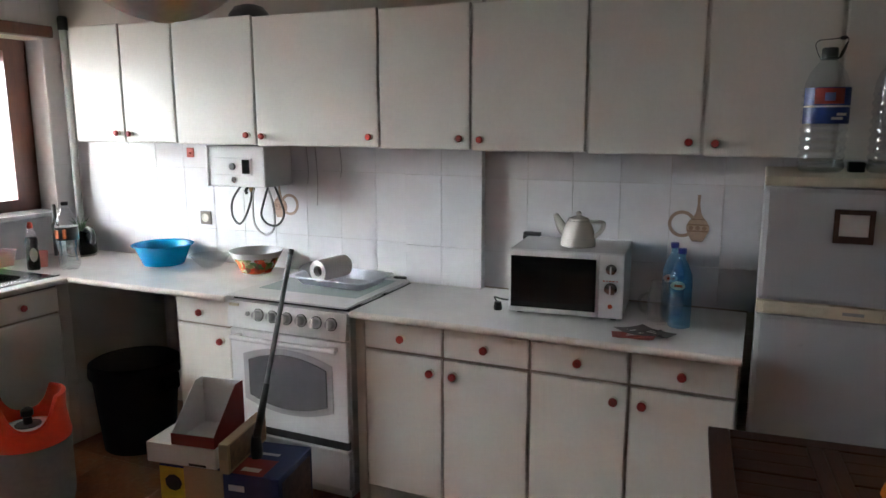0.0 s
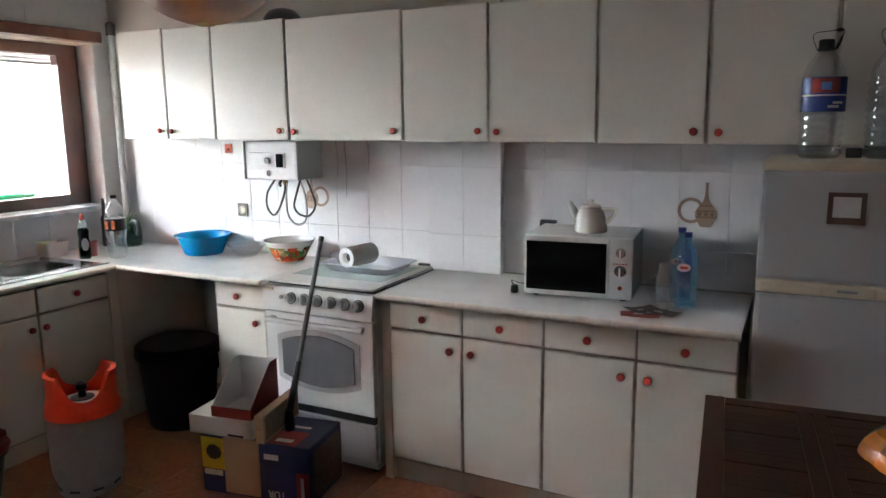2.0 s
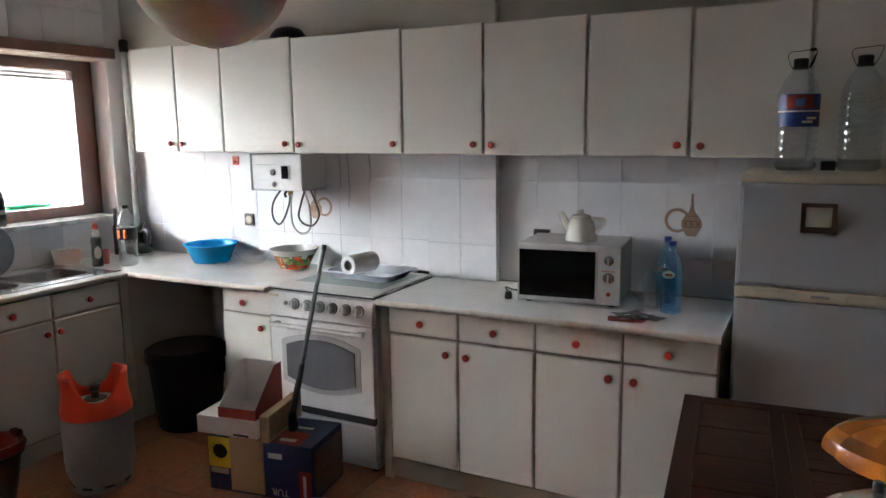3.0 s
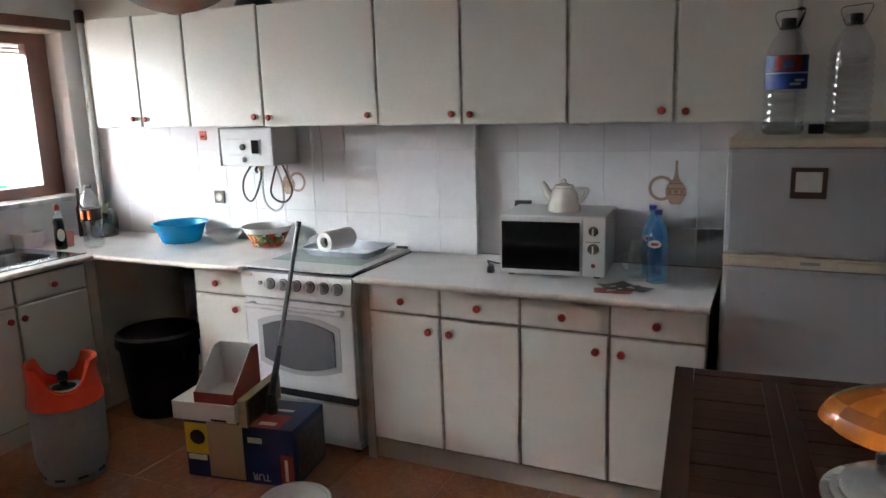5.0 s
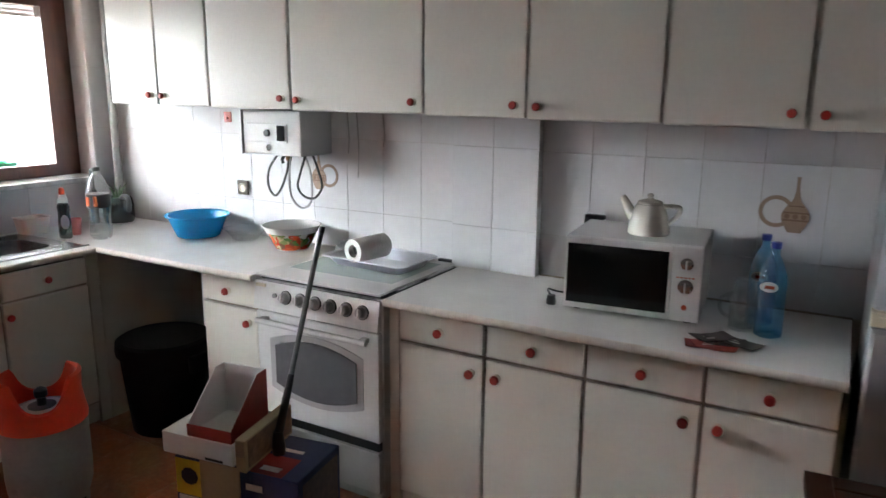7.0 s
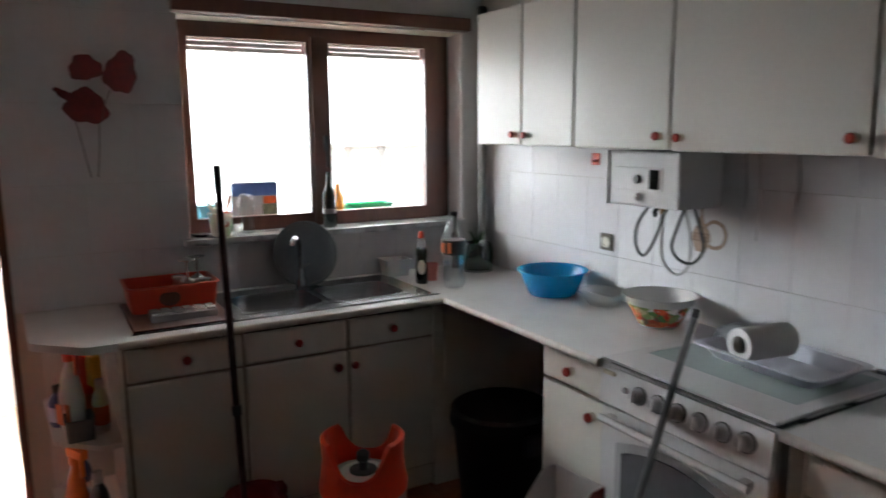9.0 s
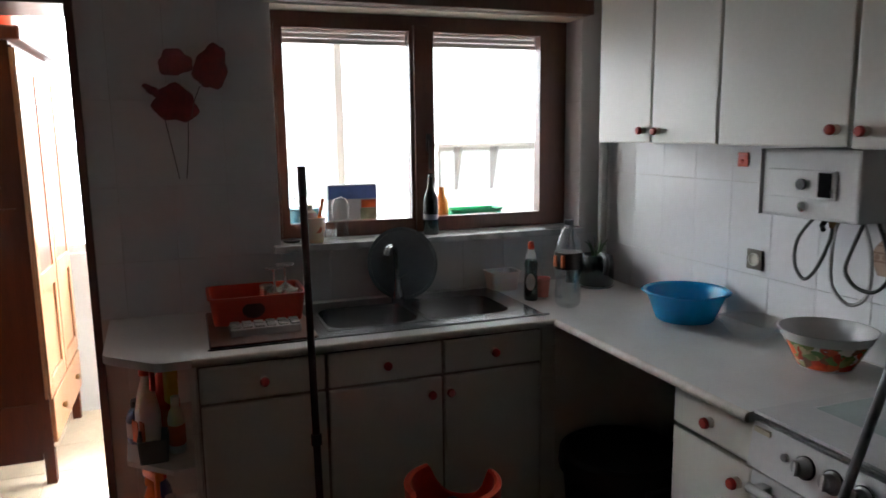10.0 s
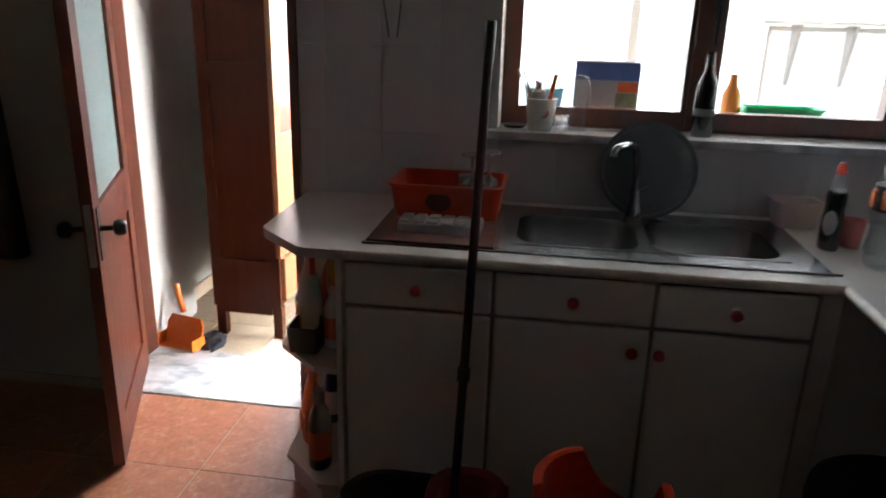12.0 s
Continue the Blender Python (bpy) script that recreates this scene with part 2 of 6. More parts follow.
def film(name, color, gloss=0.10, milky=0.06):
    """Thin clear plastic or glass: see-through with a glossy skin, stronger at grazing angles."""
    m = bpy.data.materials.new(name)
    m.use_nodes = True
    n, l = m.node_tree.nodes, m.node_tree.links
    n.remove(n["Principled BSDF"])
    tr, gl, df = n.new("ShaderNodeBsdfTransparent"), n.new("ShaderNodeBsdfGlossy"), n.new("ShaderNodeBsdfDiffuse")
    tr.inputs["Color"].default_value = (*color, 1)
    gl.inputs["Roughness"].default_value = 0.06
    df.inputs["Color"].default_value = (*[0.5 + 0.4 * c for c in color], 1)
    fr = n.new("ShaderNodeLayerWeight")
    fr.inputs["Blend"].default_value = 0.14
    ad = n.new("ShaderNodeMath")
    ad.operation = "MULTIPLY_ADD"
    ad.use_clamp = True
    ad.inputs[1].default_value = 0.7
    ad.inputs[2].default_value = gloss * 0.3
    l.new(fr.outputs["Facing"], ad.inputs[0])
    a, b = n.new("ShaderNodeMixShader"), n.new("ShaderNodeMixShader")
    a.inputs[0].default_value = milky
    tl, half = n.new("ShaderNodeBsdfTranslucent"), n.new("ShaderNodeMixShader")
    tl.inputs["Color"].default_value = df.inputs["Color"].default_value
    half.inputs[0].default_value = 0.6
    l.new(df.outputs[0], half.inputs[1])
    l.new(tl.outputs[0], half.inputs[2])
    l.new(tr.outputs[0], a.inputs[1])
    l.new(half.outputs[0], a.inputs[2])
    l.new(ad.outputs[0], b.inputs[0])
    l.new(a.outputs[0], b.inputs[1])
    l.new(gl.outputs[0], b.inputs[2])
    l.new(b.outputs[0], n["Material Output"].inputs["Surface"])
    return m


def fruit_print():
    """Blotches of red fruit, green leaves and brown stems on white glaze."""
    m = bpy.data.materials.new("fruit_and_leaf_print")
    m.use_nodes = True
    n, l = m.node_tree.nodes, m.node_tree.links
    p = n["Principled BSDF"]
    co, warp, add, vor, ramp = n.new("ShaderNodeTexCoord"), n.new("ShaderNodeTexNoise"), n.new("ShaderNodeVectorMath"), n.new("ShaderNodeTexVoronoi"), n.new("ShaderNodeValToRGB")
    warp.inputs["Scale"].default_value, warp.inputs["Detail"].default_value = 22, 3
    sc = n.new("ShaderNodeVectorMath")
    sc.operation = "SCALE"
    sc.inputs["Scale"].default_value = 0.06
    l.new(co.outputs["Object"], warp.inputs["Vector"])
    l.new(warp.outputs["Color"], sc.inputs[0])
    l.new(co.outputs["Object"], add.inputs[0])
    l.new(sc.outputs[0], add.inputs[1])
    vor.inputs["Scale"].default_value = 36
    l.new(add.outputs[0], vor.inputs["Vector"])
    sep = n.new("ShaderNodeSeparateColor")
    l.new(vor.outputs["Color"], sep.inputs[0])
    ramp.color_ramp.interpolation = "CONSTANT"
    stops = ((0.0, (0.45, 0.045, 0.015)), (0.22, (0.10, 0.19, 0.05)), (0.44, (0.72, 0.70, 0.64)), (0.56, (0.22, 0.26, 0.09)), (0.70, (0.16, 0.07, 0.035)), (0.80, (0.50, 0.42, 0.22)), (0.90, (0.62, 0.10, 0.03)))
    ramp.color_ramp.elements[0].position, ramp.color_ramp.elements[0].color = stops[0][0], (*stops[0][1], 1)
    ramp.color_ramp.elements[1].position, ramp.color_ramp.elements[1].color = stops[1][0], (*stops[1][1], 1)
    for at, c in stops[2:]:
        e = ramp.color_ramp.elements.new(at)
        e.color = (*c, 1)
    l.new(sep.outputs[0], ramp.inputs["Fac"])
    l.new(ramp.outputs["Color"], p.inputs["Base Color"])
    p.inputs["Roughness"].default_value = 0.2
    return m


M_FRUIT = fruit_print()
G_PANE = glass("window_glass", (1, 1, 1), 0.0, 1.05)
G_FROST = mat("frosted_glass", (0.42, 0.52, 0.50), 0.35, grain=300, vary=0.08, bump=0.3, trans=0.5)
G_CLEAR = film("clear_plastic", (0.955, 0.97, 0.975), 0.35, 0.012)
G_BLUE = film("blue_tinted_plastic", (0.36, 0.66, 0.86), 0.25, 0.07)
G_JUG = film("ribbed_clear_plastic", (0.88, 0.915, 0.93), 0.7, 0.06)
G_WATER = film("still_water", (0.95, 0.975, 0.97), 0.15, 0.0)
G_ICETRAY = film("cloudy_tray_plastic", (0.95, 0.96, 0.96), 0.3, 0.55)
# milky share whitens the clear glass in place of refracted window sparkle
G_SOLID = film("sparkle_whitened_glass", (0.93, 0.95, 0.95), 1.5, 0.32)
G_TABLEGLASS = film("clear_glass", (0.98, 0.985, 0.985), 0.35, 0.06)

# ---- mesh helpers ----


def bm_new():
    return bmesh.new()


def add_box(bm, lo, hi, bevel=0.0, m=None):
    x0, y0, z0 = lo
    x1, y1, z1 = hi
    vs = [bm.verts.new(Vector(p)) for p in ((x0, y0, z0), (x1, y0, z0), (x1, y1, z0), (x0, y1, z0),
                                            (x0, y0, z1), (x1, y0, z1), (x1, y1, z1), (x0, y1, z1))]
    fs = [bm.faces.new([vs[i] for i in q]) for q in ((0, 3, 2, 1), (4, 5, 6, 7), (0, 1, 5, 4), (1, 2, 6, 5), (2, 3, 7, 6), (3, 0, 4, 7))]
    made = vs
    if bevel:
        es = list({e for f in fs for e in f.edges})
        r = bmesh.ops.bevel(bm, geom=es, offset=bevel, segments=2, affect="EDGES", profile=0.6)
        made = list({v for f in r["faces"] for v in f.verts} | {v for v in vs if v.is_valid})
    if m is not None:
        for v in made:
            v.co = m @ v.co
    return bm


def add_lathe(bm, prof, seg=32, m=None, sx=1.0, sy=1.0, caps=True):
    """prof: (radius, z) from bottom to top, turned about z."""
    rings = []
    for r, z in prof:
        ring = []
        for i in range(seg):
            a = 2 * math.pi * i / seg
            p = Vector((r * math.cos(a) * sx, r * math.sin(a) * sy, z))
            ring.append(bm.verts.new(m @ p if m is not None else p))
        rings.append(ring)
    for a, b in zip(rings, rings[1:]):
        for i in range(seg):
            f = bm.faces.new((a[i], a[(i + 1) % seg], b[(i + 1) % seg], b[i]))
            f.smooth = True
    if caps and prof[0] != prof[-1]:
        if prof[0][0] > 1e-5:
            bm.faces.new(list(reversed(rings[0])))
        if prof[-1][0] > 1e-5:
            bm.faces.new(rings[-1])
    return bm


def add_tube(bm, pts, r, seg=10, caps=True, taper=None):
    pts = [Vector(p) for p in pts]
    rings = []
    for i, p in enumerate(pts):
        d = (pts[min(i + 1, len(pts) - 1)] - pts[max(i - 1, 0)]).normalized()
        q = d.to_track_quat("Z", "Y").to_matrix()
        rr = r if taper is None else r + (taper - r) * i / (len(pts) - 1)
        rings.append([bm.verts.new(p + q @ Vector((rr * math.cos(2 * math.pi * k / seg), rr * math.sin(2 * math.pi * k / seg), 0))) for k in range(seg)])
    for a, b in zip(rings, rings[1:]):
        best = min(range(seg), key=lambda s: (a[0].co - b[s].co).length)
        for k in range(seg):
            f = bm.faces.new((a[k], a[(k + 1) % seg], b[(k + 1 + best) % seg], b[(k + best) % seg]))
            f.smooth = True
    if caps:
        bm.faces.new(list(reversed(rings[0])))
        bm.faces.new(rings[-1])
    return bm


def arc(c, r, a0, a1, n, plane="xz"):
    out = []
    for i in range(n + 1):
        a = radians(a0 + (a1 - a0) * i / n)
        u, v = r * math.cos(a), r * math.sin(a)
        out.append((c[0] + u, c[1], c[2] + v) if plane == "xz" else (c[0], c[1] + u, c[2] + v) if plane == "yz" else (c[0] + u, c[1] + v, c[2]))
    return out


def spline(pts, n=8):
    """Points of a smooth curve through pts."""
    P = [Vector(p) for p in pts]
    out = []
    for i in range(len(P) - 1):
        a, b, c, d = P[max(i - 1, 0)], P[i], P[i + 1], P[min(i + 2, len(P) - 1)]
        for k in range(n):
            t = k / n
            out.append(0.5 * ((2 * b) + (c - a) * t + (2 * a - 5 * b + 4 * c - d) * t * t + (3 * b - a - 3 * c + d) * t ** 3))
    out.append(P[-1])
    return out


def add_prism(bm, outline, thick, m=None):
    """A flat outline in xy, from z 0 to thick."""
    lo = [bm.verts.new(m @ Vector((x, y, 0)) if m is not None else Vector((x, y, 0))) for x, y in outline]
    hi = [bm.verts.new(m @ Vector((x, y, thick)) if m is not None else Vector((x, y, thick))) for x, y in outline]
    n = len(outline)
    bm.faces.new(list(reversed(lo)))
    bm.faces.new(hi)
    for i in range(n):
        bm.faces.new((lo[i], lo[(i + 1) % n], hi[(i + 1) % n], hi[i]))
    return bm


def mesh_of(name, bm, material):
    bmesh.ops.recalc_face_normals(bm, faces=bm.faces)
    me = bpy.data.meshes.new(name)
    rounded_faces = any(f.smooth for f in bm.faces)
    bm.to_mesh(me)
    bm.free()
    if rounded_faces:
        me.set_sharp_from_angle(angle=radians(38))
    me.materials.append(material)
    return me


def part(name, bm, material, parent=None, label="", smooth=False):
    ob = new(name, mesh_of(name, bm, material))
    if smooth:
        for f in ob.data.polygons:
            f.use_smooth = True
    ob.parent = parent
    if label:
        tagged(ob, label)
    return ob


def piece(name, mesh, loc, parent):
    ob = new(name, mesh)
    ob.parent = parent
    ob.location = loc
    return ob


def thing(name, m, label, category, group="", kind=""):
    ob = new(name)
    ob.empty_display_size = 0.05
    ob.matrix_world = m
    return tagged(ob, label, category, group, kind)


def structure(name, bm, material, label=""):
    ob = part(name, bm, material)
    return tagged(ob, label, "", "", "structure")


def boxes(*list_of):
    bm = bm_new()
    for lo, hi in list_of:
        add_box(bm, lo, hi)
    return bm


def solid(lo, hi, bevel=0.0):
    return add_box(bm_new(), lo, hi, bevel)


def turned(prof, seg=32, m=None, sx=1.0, sy=1.0):
    return add_lathe(bm_new(), prof, seg, m, sx, sy)


def tube(pts, r, seg=10, taper=None):
    return add_tube(bm_new(), pts, r, seg, True, taper)


# ---- the room ----
LW, LO = -3.64, -3.95        # window wall, kitchen and balcony faces
BW = 2.965                   # back wall face
RX, FY = 2.35, -2.5          # right and front walls
CEIL = 2.62
DY0, DY1, DH = -0.20, 0.67, 2.12       # balcony door opening
WY0, WY1, WZ0, WZ1 = 1.385, 2.835, 1.115, 2.13   # kitchen window opening

floor = structure("floor", boxes(((LW, FY - 0.2, -0.14), (RX + 0.2, BW + 0.2, -0.0022))), M_FGROUT, "terracotta kitchen floor with pale grout")
wall_back = structure("wall_back", boxes(((LO, BW, 0), (RX + 0.2, BW + 0.2, CEIL))), M_PLASTER, "beige plaster back wall, tiled above the worktop")
wall_window = structure("wall_window", boxes(
    ((LO, FY - 0.2, 0), (LW, DY0, CEIL)), ((LO, DY0, DH), (LW, DY1, CEIL)), ((LO, DY1, 0), (LW, WY0, CEIL)),
    ((LO, WY0, 0), (LW, WY1, WZ0)), ((LO, WY0, WZ1), (LW, WY1, CEIL)), ((LO, WY1, 0), (LW, BW, CEIL))), M_PLASTER,
    "window wall with a door opening to the balcony")
# unseen walls added to close the room and hold down its bounce light
wall_right = structure("wall_right", boxes(((RX, FY, 0), (RX + 0.2, BW, CEIL))), M_DIMWALL, "unseen plain wall, grey set for bounce light")
wall_front = structure("wall_front", boxes(((LW, FY - 0.2, 0), (RX + 0.2, FY, CEIL))), M_FARWALL, "unseen plain wall, grey set for bounce light")
ceiling = structure("ceiling", boxes(((LO, FY - 0.2, CEIL), (RX + 0.2, BW + 0.2, CEIL + 0.15))), M_CEIL, "plain painted ceiling")
column = structure("column", boxes(((-1.335, 2.92, 0.0), (-0.955, BW - 0.001, CEIL))), M_PLASTER, "shallow tiled wall column")
threshold = structure("threshold", solid((LO - 0.02, DY0, -0.02), (-3.565, DY1, 0.006), 0.003), M_MARBLE, "grey veined marble door threshold")

# balcony
BX = -5.12
balcony_floor = structure("balcony_floor", boxes(((BX - 0.15, -0.6, -0.14), (LO - 0.02, 4.2, -0.006))), M_FGROUT, "beige balcony floor")
balcony_wall = structure("balcony_wall", boxes(((BX - 0.15, -0.6, 0), (BX, 4.2, 0.95)), ((BX - 0.15, -0.6, 2.42), (BX, 4.2, CEIL)),
                                               ((BX - 0.15, 3.98, 0.95), (BX, 4.2, 2.42)), ((BX - 0.15, -0.6, 0.95), (BX, 0.14, 2.42))), M_WHITEWALL,
                         "white balcony parapet wall below the glazing")
balcony_end = structure("balcony_end_wall", boxes(((BX, 4.0, 0), (LO, 4.2, 0.10)), ((BX, 4.0, 2.42), (LO, 4.2, CEIL)), ((LO - 0.06, 4.0, 0.10), (LO, 4.2, 2.42)), ((BX, -0.6, 0), (LO, -0.29, CEIL)), ((-4.40, -0.29, 0), (LO, -0.20, CEIL))), M_WHITEWALL, "white balcony end wall")
balcony_ceiling = structure("balcony_ceiling", boxes(((BX - 0.15, -0.6, CEIL), (LO, 4.2, CEIL + 0.15))), M_CEIL, "white balcony ceiling")
structure("baseboard", solid((BX, -0.289, 0), (-4.40, -0.278, 0.08), 0.002), M_BEIGETILE, "beige tile skirting")
glazing = structure("balcony_glazing", boxes(((BX - 0.10, 0.14, 0.95), (BX - 0.05, 3.98, 1.0)), ((BX - 0.10, 0.14, 2.37), (BX - 0.05, 3.98, 2.42)),
                                            *[((BX - 0.10, y, 1.0), (BX - 0.05, y + 0.05, 2.37)) for y in (0.14, 1.20, 1.95, 3.92)]), M_WHITE, "white balcony window frame")

# unseen end opening, added to let light onto the wall by the door
structure("added_end_frame", boxes(((BX, 4.07, 0.10), (LO - 0.06, 4.12, 0.16)), ((BX, 4.07, 2.37), (LO - 0.06, 4.12, 2.42)),
                                       *[((x, 4.07, 0.16), (x + 0.05, 4.12, 2.37)) for x in (BX, -4.58, LO - 0.11)]), M_WHITE, "unseen white frame added in the balcony end opening")
backdrop = structure("backdrop", boxes(((-9.1, -6, -2), (-9.0, 9, 7))), bpy.data.materials.new("bright_overcast_haze"), "bright overcast haze outside")
bk = backdrop.data.materials[0]
bk.use_nodes = True
bkn = bk.node_tree
bkp = bkn.nodes["Principled BSDF"]
bkp.inputs["Emission Color"].default_value = (0.90, 0.965, 1.03, 1)
bkc, bks, bkr = bkn.nodes.new("ShaderNodeTexCoord"), bkn.nodes.new("ShaderNodeSeparateXYZ"), bkn.nodes.new("ShaderNodeMapRange")
bkn.links.new(bkc.outputs["Object"], bks.inputs[0])
bkn.links.new(bks.outputs["Z"], bkr.inputs["Value"])
for key, value in zip(("From Min", "From Max", "To Min", "To Max"), SKY_GLOW):   # dim skyline, bright sky above
    bkr.inputs[key].default_value = value
bkn.links.new(bkr.outputs[0], bkp.inputs["Emission Strength"])

# added emitter outside the end opening, brightens the balcony wall and wardrobe front
end_glow = bpy.data.materials.new("added_end_glow")
end_glow.use_nodes = True
end_glow.node_tree.nodes["Principled BSDF"].inputs["Emission Color"].default_value = (1.0, 0.985, 0.96, 1)
end_glow.node_tree.nodes["Principled BSDF"].inputs["Emission Strength"].default_value = 270.0
structure("glow_sheet_end", boxes(((-8.9, 8.9, -2), (-2.0, 9.0, 7))), end_glow, "added glowing sheet beyond the balcony end")

milk = bpy.data.materials.new("milky_translucent_panel")
milk.use_nodes = True
mkn = milk.node_tree
mkt, mkd, mkm = mkn.nodes.new("ShaderNodeBsdfTranslucent"), mkn.nodes.new("ShaderNodeBsdfDiffuse"), mkn.nodes.new("ShaderNodeMixShader")
mkt.inputs["Color"].default_value = mkd.inputs["Color"].default_value = (0.82, 0.84, 0.84, 1)
mkm.inputs[0].default_value = 0.4
mkn.links.new(mkt.outputs[0], mkm.inputs[1])
mkn.links.new(mkd.outputs[0], mkm.inputs[2])
mkn.links.new(mkm.outputs[0], mkn.nodes["Material Output"].inputs["Surface"])
for y0, y1 in ((2.666, 3.29), (3.294, 3.918)):
    part("milky_panel", boxes(((BX - 0.078, y0, 1.002), (BX - 0.072, y1, 1.49))), milk, glazing, "milky translucent lower panel")
part("cross_rail", boxes(((BX - 0.10, 2.645, 1.491), (BX - 0.05, 3.918, 1.52)), ((BX - 0.085, 2.645, 1.0), (BX - 0.065, 2.663, 1.491))), M_WHITE, glazing)

# window in the kitchen wall
window_1 = structure("window_1", boxes(
    ((-3.85, WY0, 1.13), (-3.79, 1.440, WZ1)), ((-3.85, 2.705, 1.13), (-3.79, WY1, WZ1)),
    ((-3.85, 1.440, 2.07), (-3.79, 2.705, WZ1)), ((-3.85, 1.440, 1.13), (-3.79, 2.705, 1.165))), M_MAHOG, "dark mahogany casement window frame")
for y0, y1 in ((1.412, 2.074), (2.096, 2.74)):
    sash = part("sash", boxes(((-3.835, y0, 1.15), (-3.775, y0 + 0.035, 2.085)), ((-3.835, y1 - 0.06, 1.15), (-3.775, y1, 2.085)),
                              ((-3.835, y0 + 0.035, 1.15), (-3.775, y1 - 0.06, 1.211)), ((-3.835, y0 + 0.035, 2.06), (-3.775, y1 - 0.06, 2.085))), M_MAHOG, window_1)
    pane = part("pane", boxes(((-3.812, y0 + 0.033, 1.201), (-3.808, y1 - 0.058, 2.062))), G_PANE, window_1, "clear window pane")
    pane.visible_shadow = False
    part("shutter_slat", boxes(*[((-3.90 + 0.004 * (k % 2), y0 + 0.02, 2.008 + 0.024 * k), (-3.885, y1 - 0.02, 2.030 + 0.024 * k)) for k in range(4)]), M_WHITE, window_1, "white roller shutter edge")
part("meeting_stile", solid((-3.775, 2.03, 1.15), (-3.757, 2.122, 2.085), 0.004), M_MAHOG, window_1)
part("window_handle", add_box(solid((-3.755, 2.08, 1.52), (-3.742, 2.105, 1.60), 0.003), (-3.742, 2.086, 1.44), (-3.728, 2.100, 1.57), 0.004), M_BLACK, window_1, "dark window handle")
window_sill = structure("window_sill", solid((-3.86, WY0 - 0.03, 1.112), (-3.595, WY1 - 0.003, 1.142), 0.005), M_MARBLE, "marble window sill with worn edge")
structure("outer_sill", solid((-4.10, WY0 - 0.03, 1.10), (-3.862, WY1 + 0.03, 1.135), 0.004), M_MARBLE, "marble outer window sill")
pelmet = structure("window_pelmet", solid((-3.64, WY0 - 0.03, 2.135), (-3.565, WY1 + 0.015, 2.20), 0.006), M_MAHOG, "dark wooden blind rail over the window")

# door frame and the open door
structure("door_frame", boxes(((LO - 0.012, DY0, 0.006), (LW + 0.012, DY0 + 0.03, DH)), ((LO - 0.012, DY1 - 0.03, 0.006), (LW + 0.012, DY1, DH)),
                              ((LO - 0.012, DY0 + 0.03, DH - 0.03), (LW + 0.012, DY1 - 0.03, DH))), M_MAHOG, "dark wooden door frame")
door_1 = thing("door_1", pose(-3.80, -0.145, 0.012, 0, 0, 24.5), "open reddish-brown wooden door with frosted glass upper panel", "door", kind="structure")
DW = 0.80
part("door_leaf", boxes(((0, -0.018, 0), (0.11, 0.018, 2.06)), ((DW - 0.11, -0.018, 0), (DW, 0.018, 2.06)), ((0.11, -0.018, 0), (DW - 0.11, 0.018, 0.14)),
                        ((0.11, -0.018, 0.73), (DW - 0.11, 0.018, 0.895)), ((0.11, -0.018, 1.95), (DW - 0.11, 0.018, 2.06)), ((0.11, -0.008, 0.14), (DW - 0.11, 0.008, 0.73))), M_DOORRED, door_1)
part("frosted_pane", boxes(((0.105, -0.004, 0.89), (DW - 0.105, 0.004, 1.955))), G_FROST, door_1, "pale frosted glass panel")
part("lock_plate", boxes(((DW, -0.010, 0.72), (DW + 0.003, 0.010, 0.92))), M_GREYMETAL, door_1, "metal lock plate")
for s in (1, -1):
    knob_at = Matrix.Translation((DW - 0.055, s * 0.0185, 0.83)) @ Matrix.Rotation(radians(-90 * s), 4, "X")
    h = part("door_handle", turned([(0.012, 0.0), (0.009, 0.006), (0.009, 0.040), (0.022, 0.046), (0.026, 0.054), (0.025, 0.072), (0.018, 0.080), (0.0001, 0.081)], 24, knob_at), M_BLACK, door_1, "dark round door knob")
    part("back_plate", solid((DW - 0.077, s * 0.0185 - 0.0005 if s > 0 else -0.022, 0.73), (DW - 0.033, 0.022 if s > 0 else -0.018, 0.90), 0.001), M_BLACK, h)

# ---- cabinets ----
CT = 0.885


def knob(parent, at, axis, r=0.016):
    """A round red knob on a pale collar, standing out along axis from at."""
    q = Vector(axis).to_track_quat("Z", "Y").to_matrix().to_4x4()
    m = Matrix.Translation(at) @ q
    k = part("knob", turned([(r * 0.80, 0.0157), (r, 0.0185), (r, 0.026), (r * 0.8, 0.031), (0.0001, 0.033)], 20, m), M_RED, parent, "red round knob")
    part("collar", turned([(r * 0.95, 0.0), (r * 0.95, 0.005), (r * 0.62, 0.009), (r * 0.72, 0.0135), (r * 0.94, 0.0155)], 16, m), M_KNOBW, k, "cream knob collar")


def front_panel(parent, name, lo, hi):
    """A door or drawer front with softly rounded edges."""
    return part(name, add_box(bm_new(), lo, hi, 0.008), M_CAB, parent)


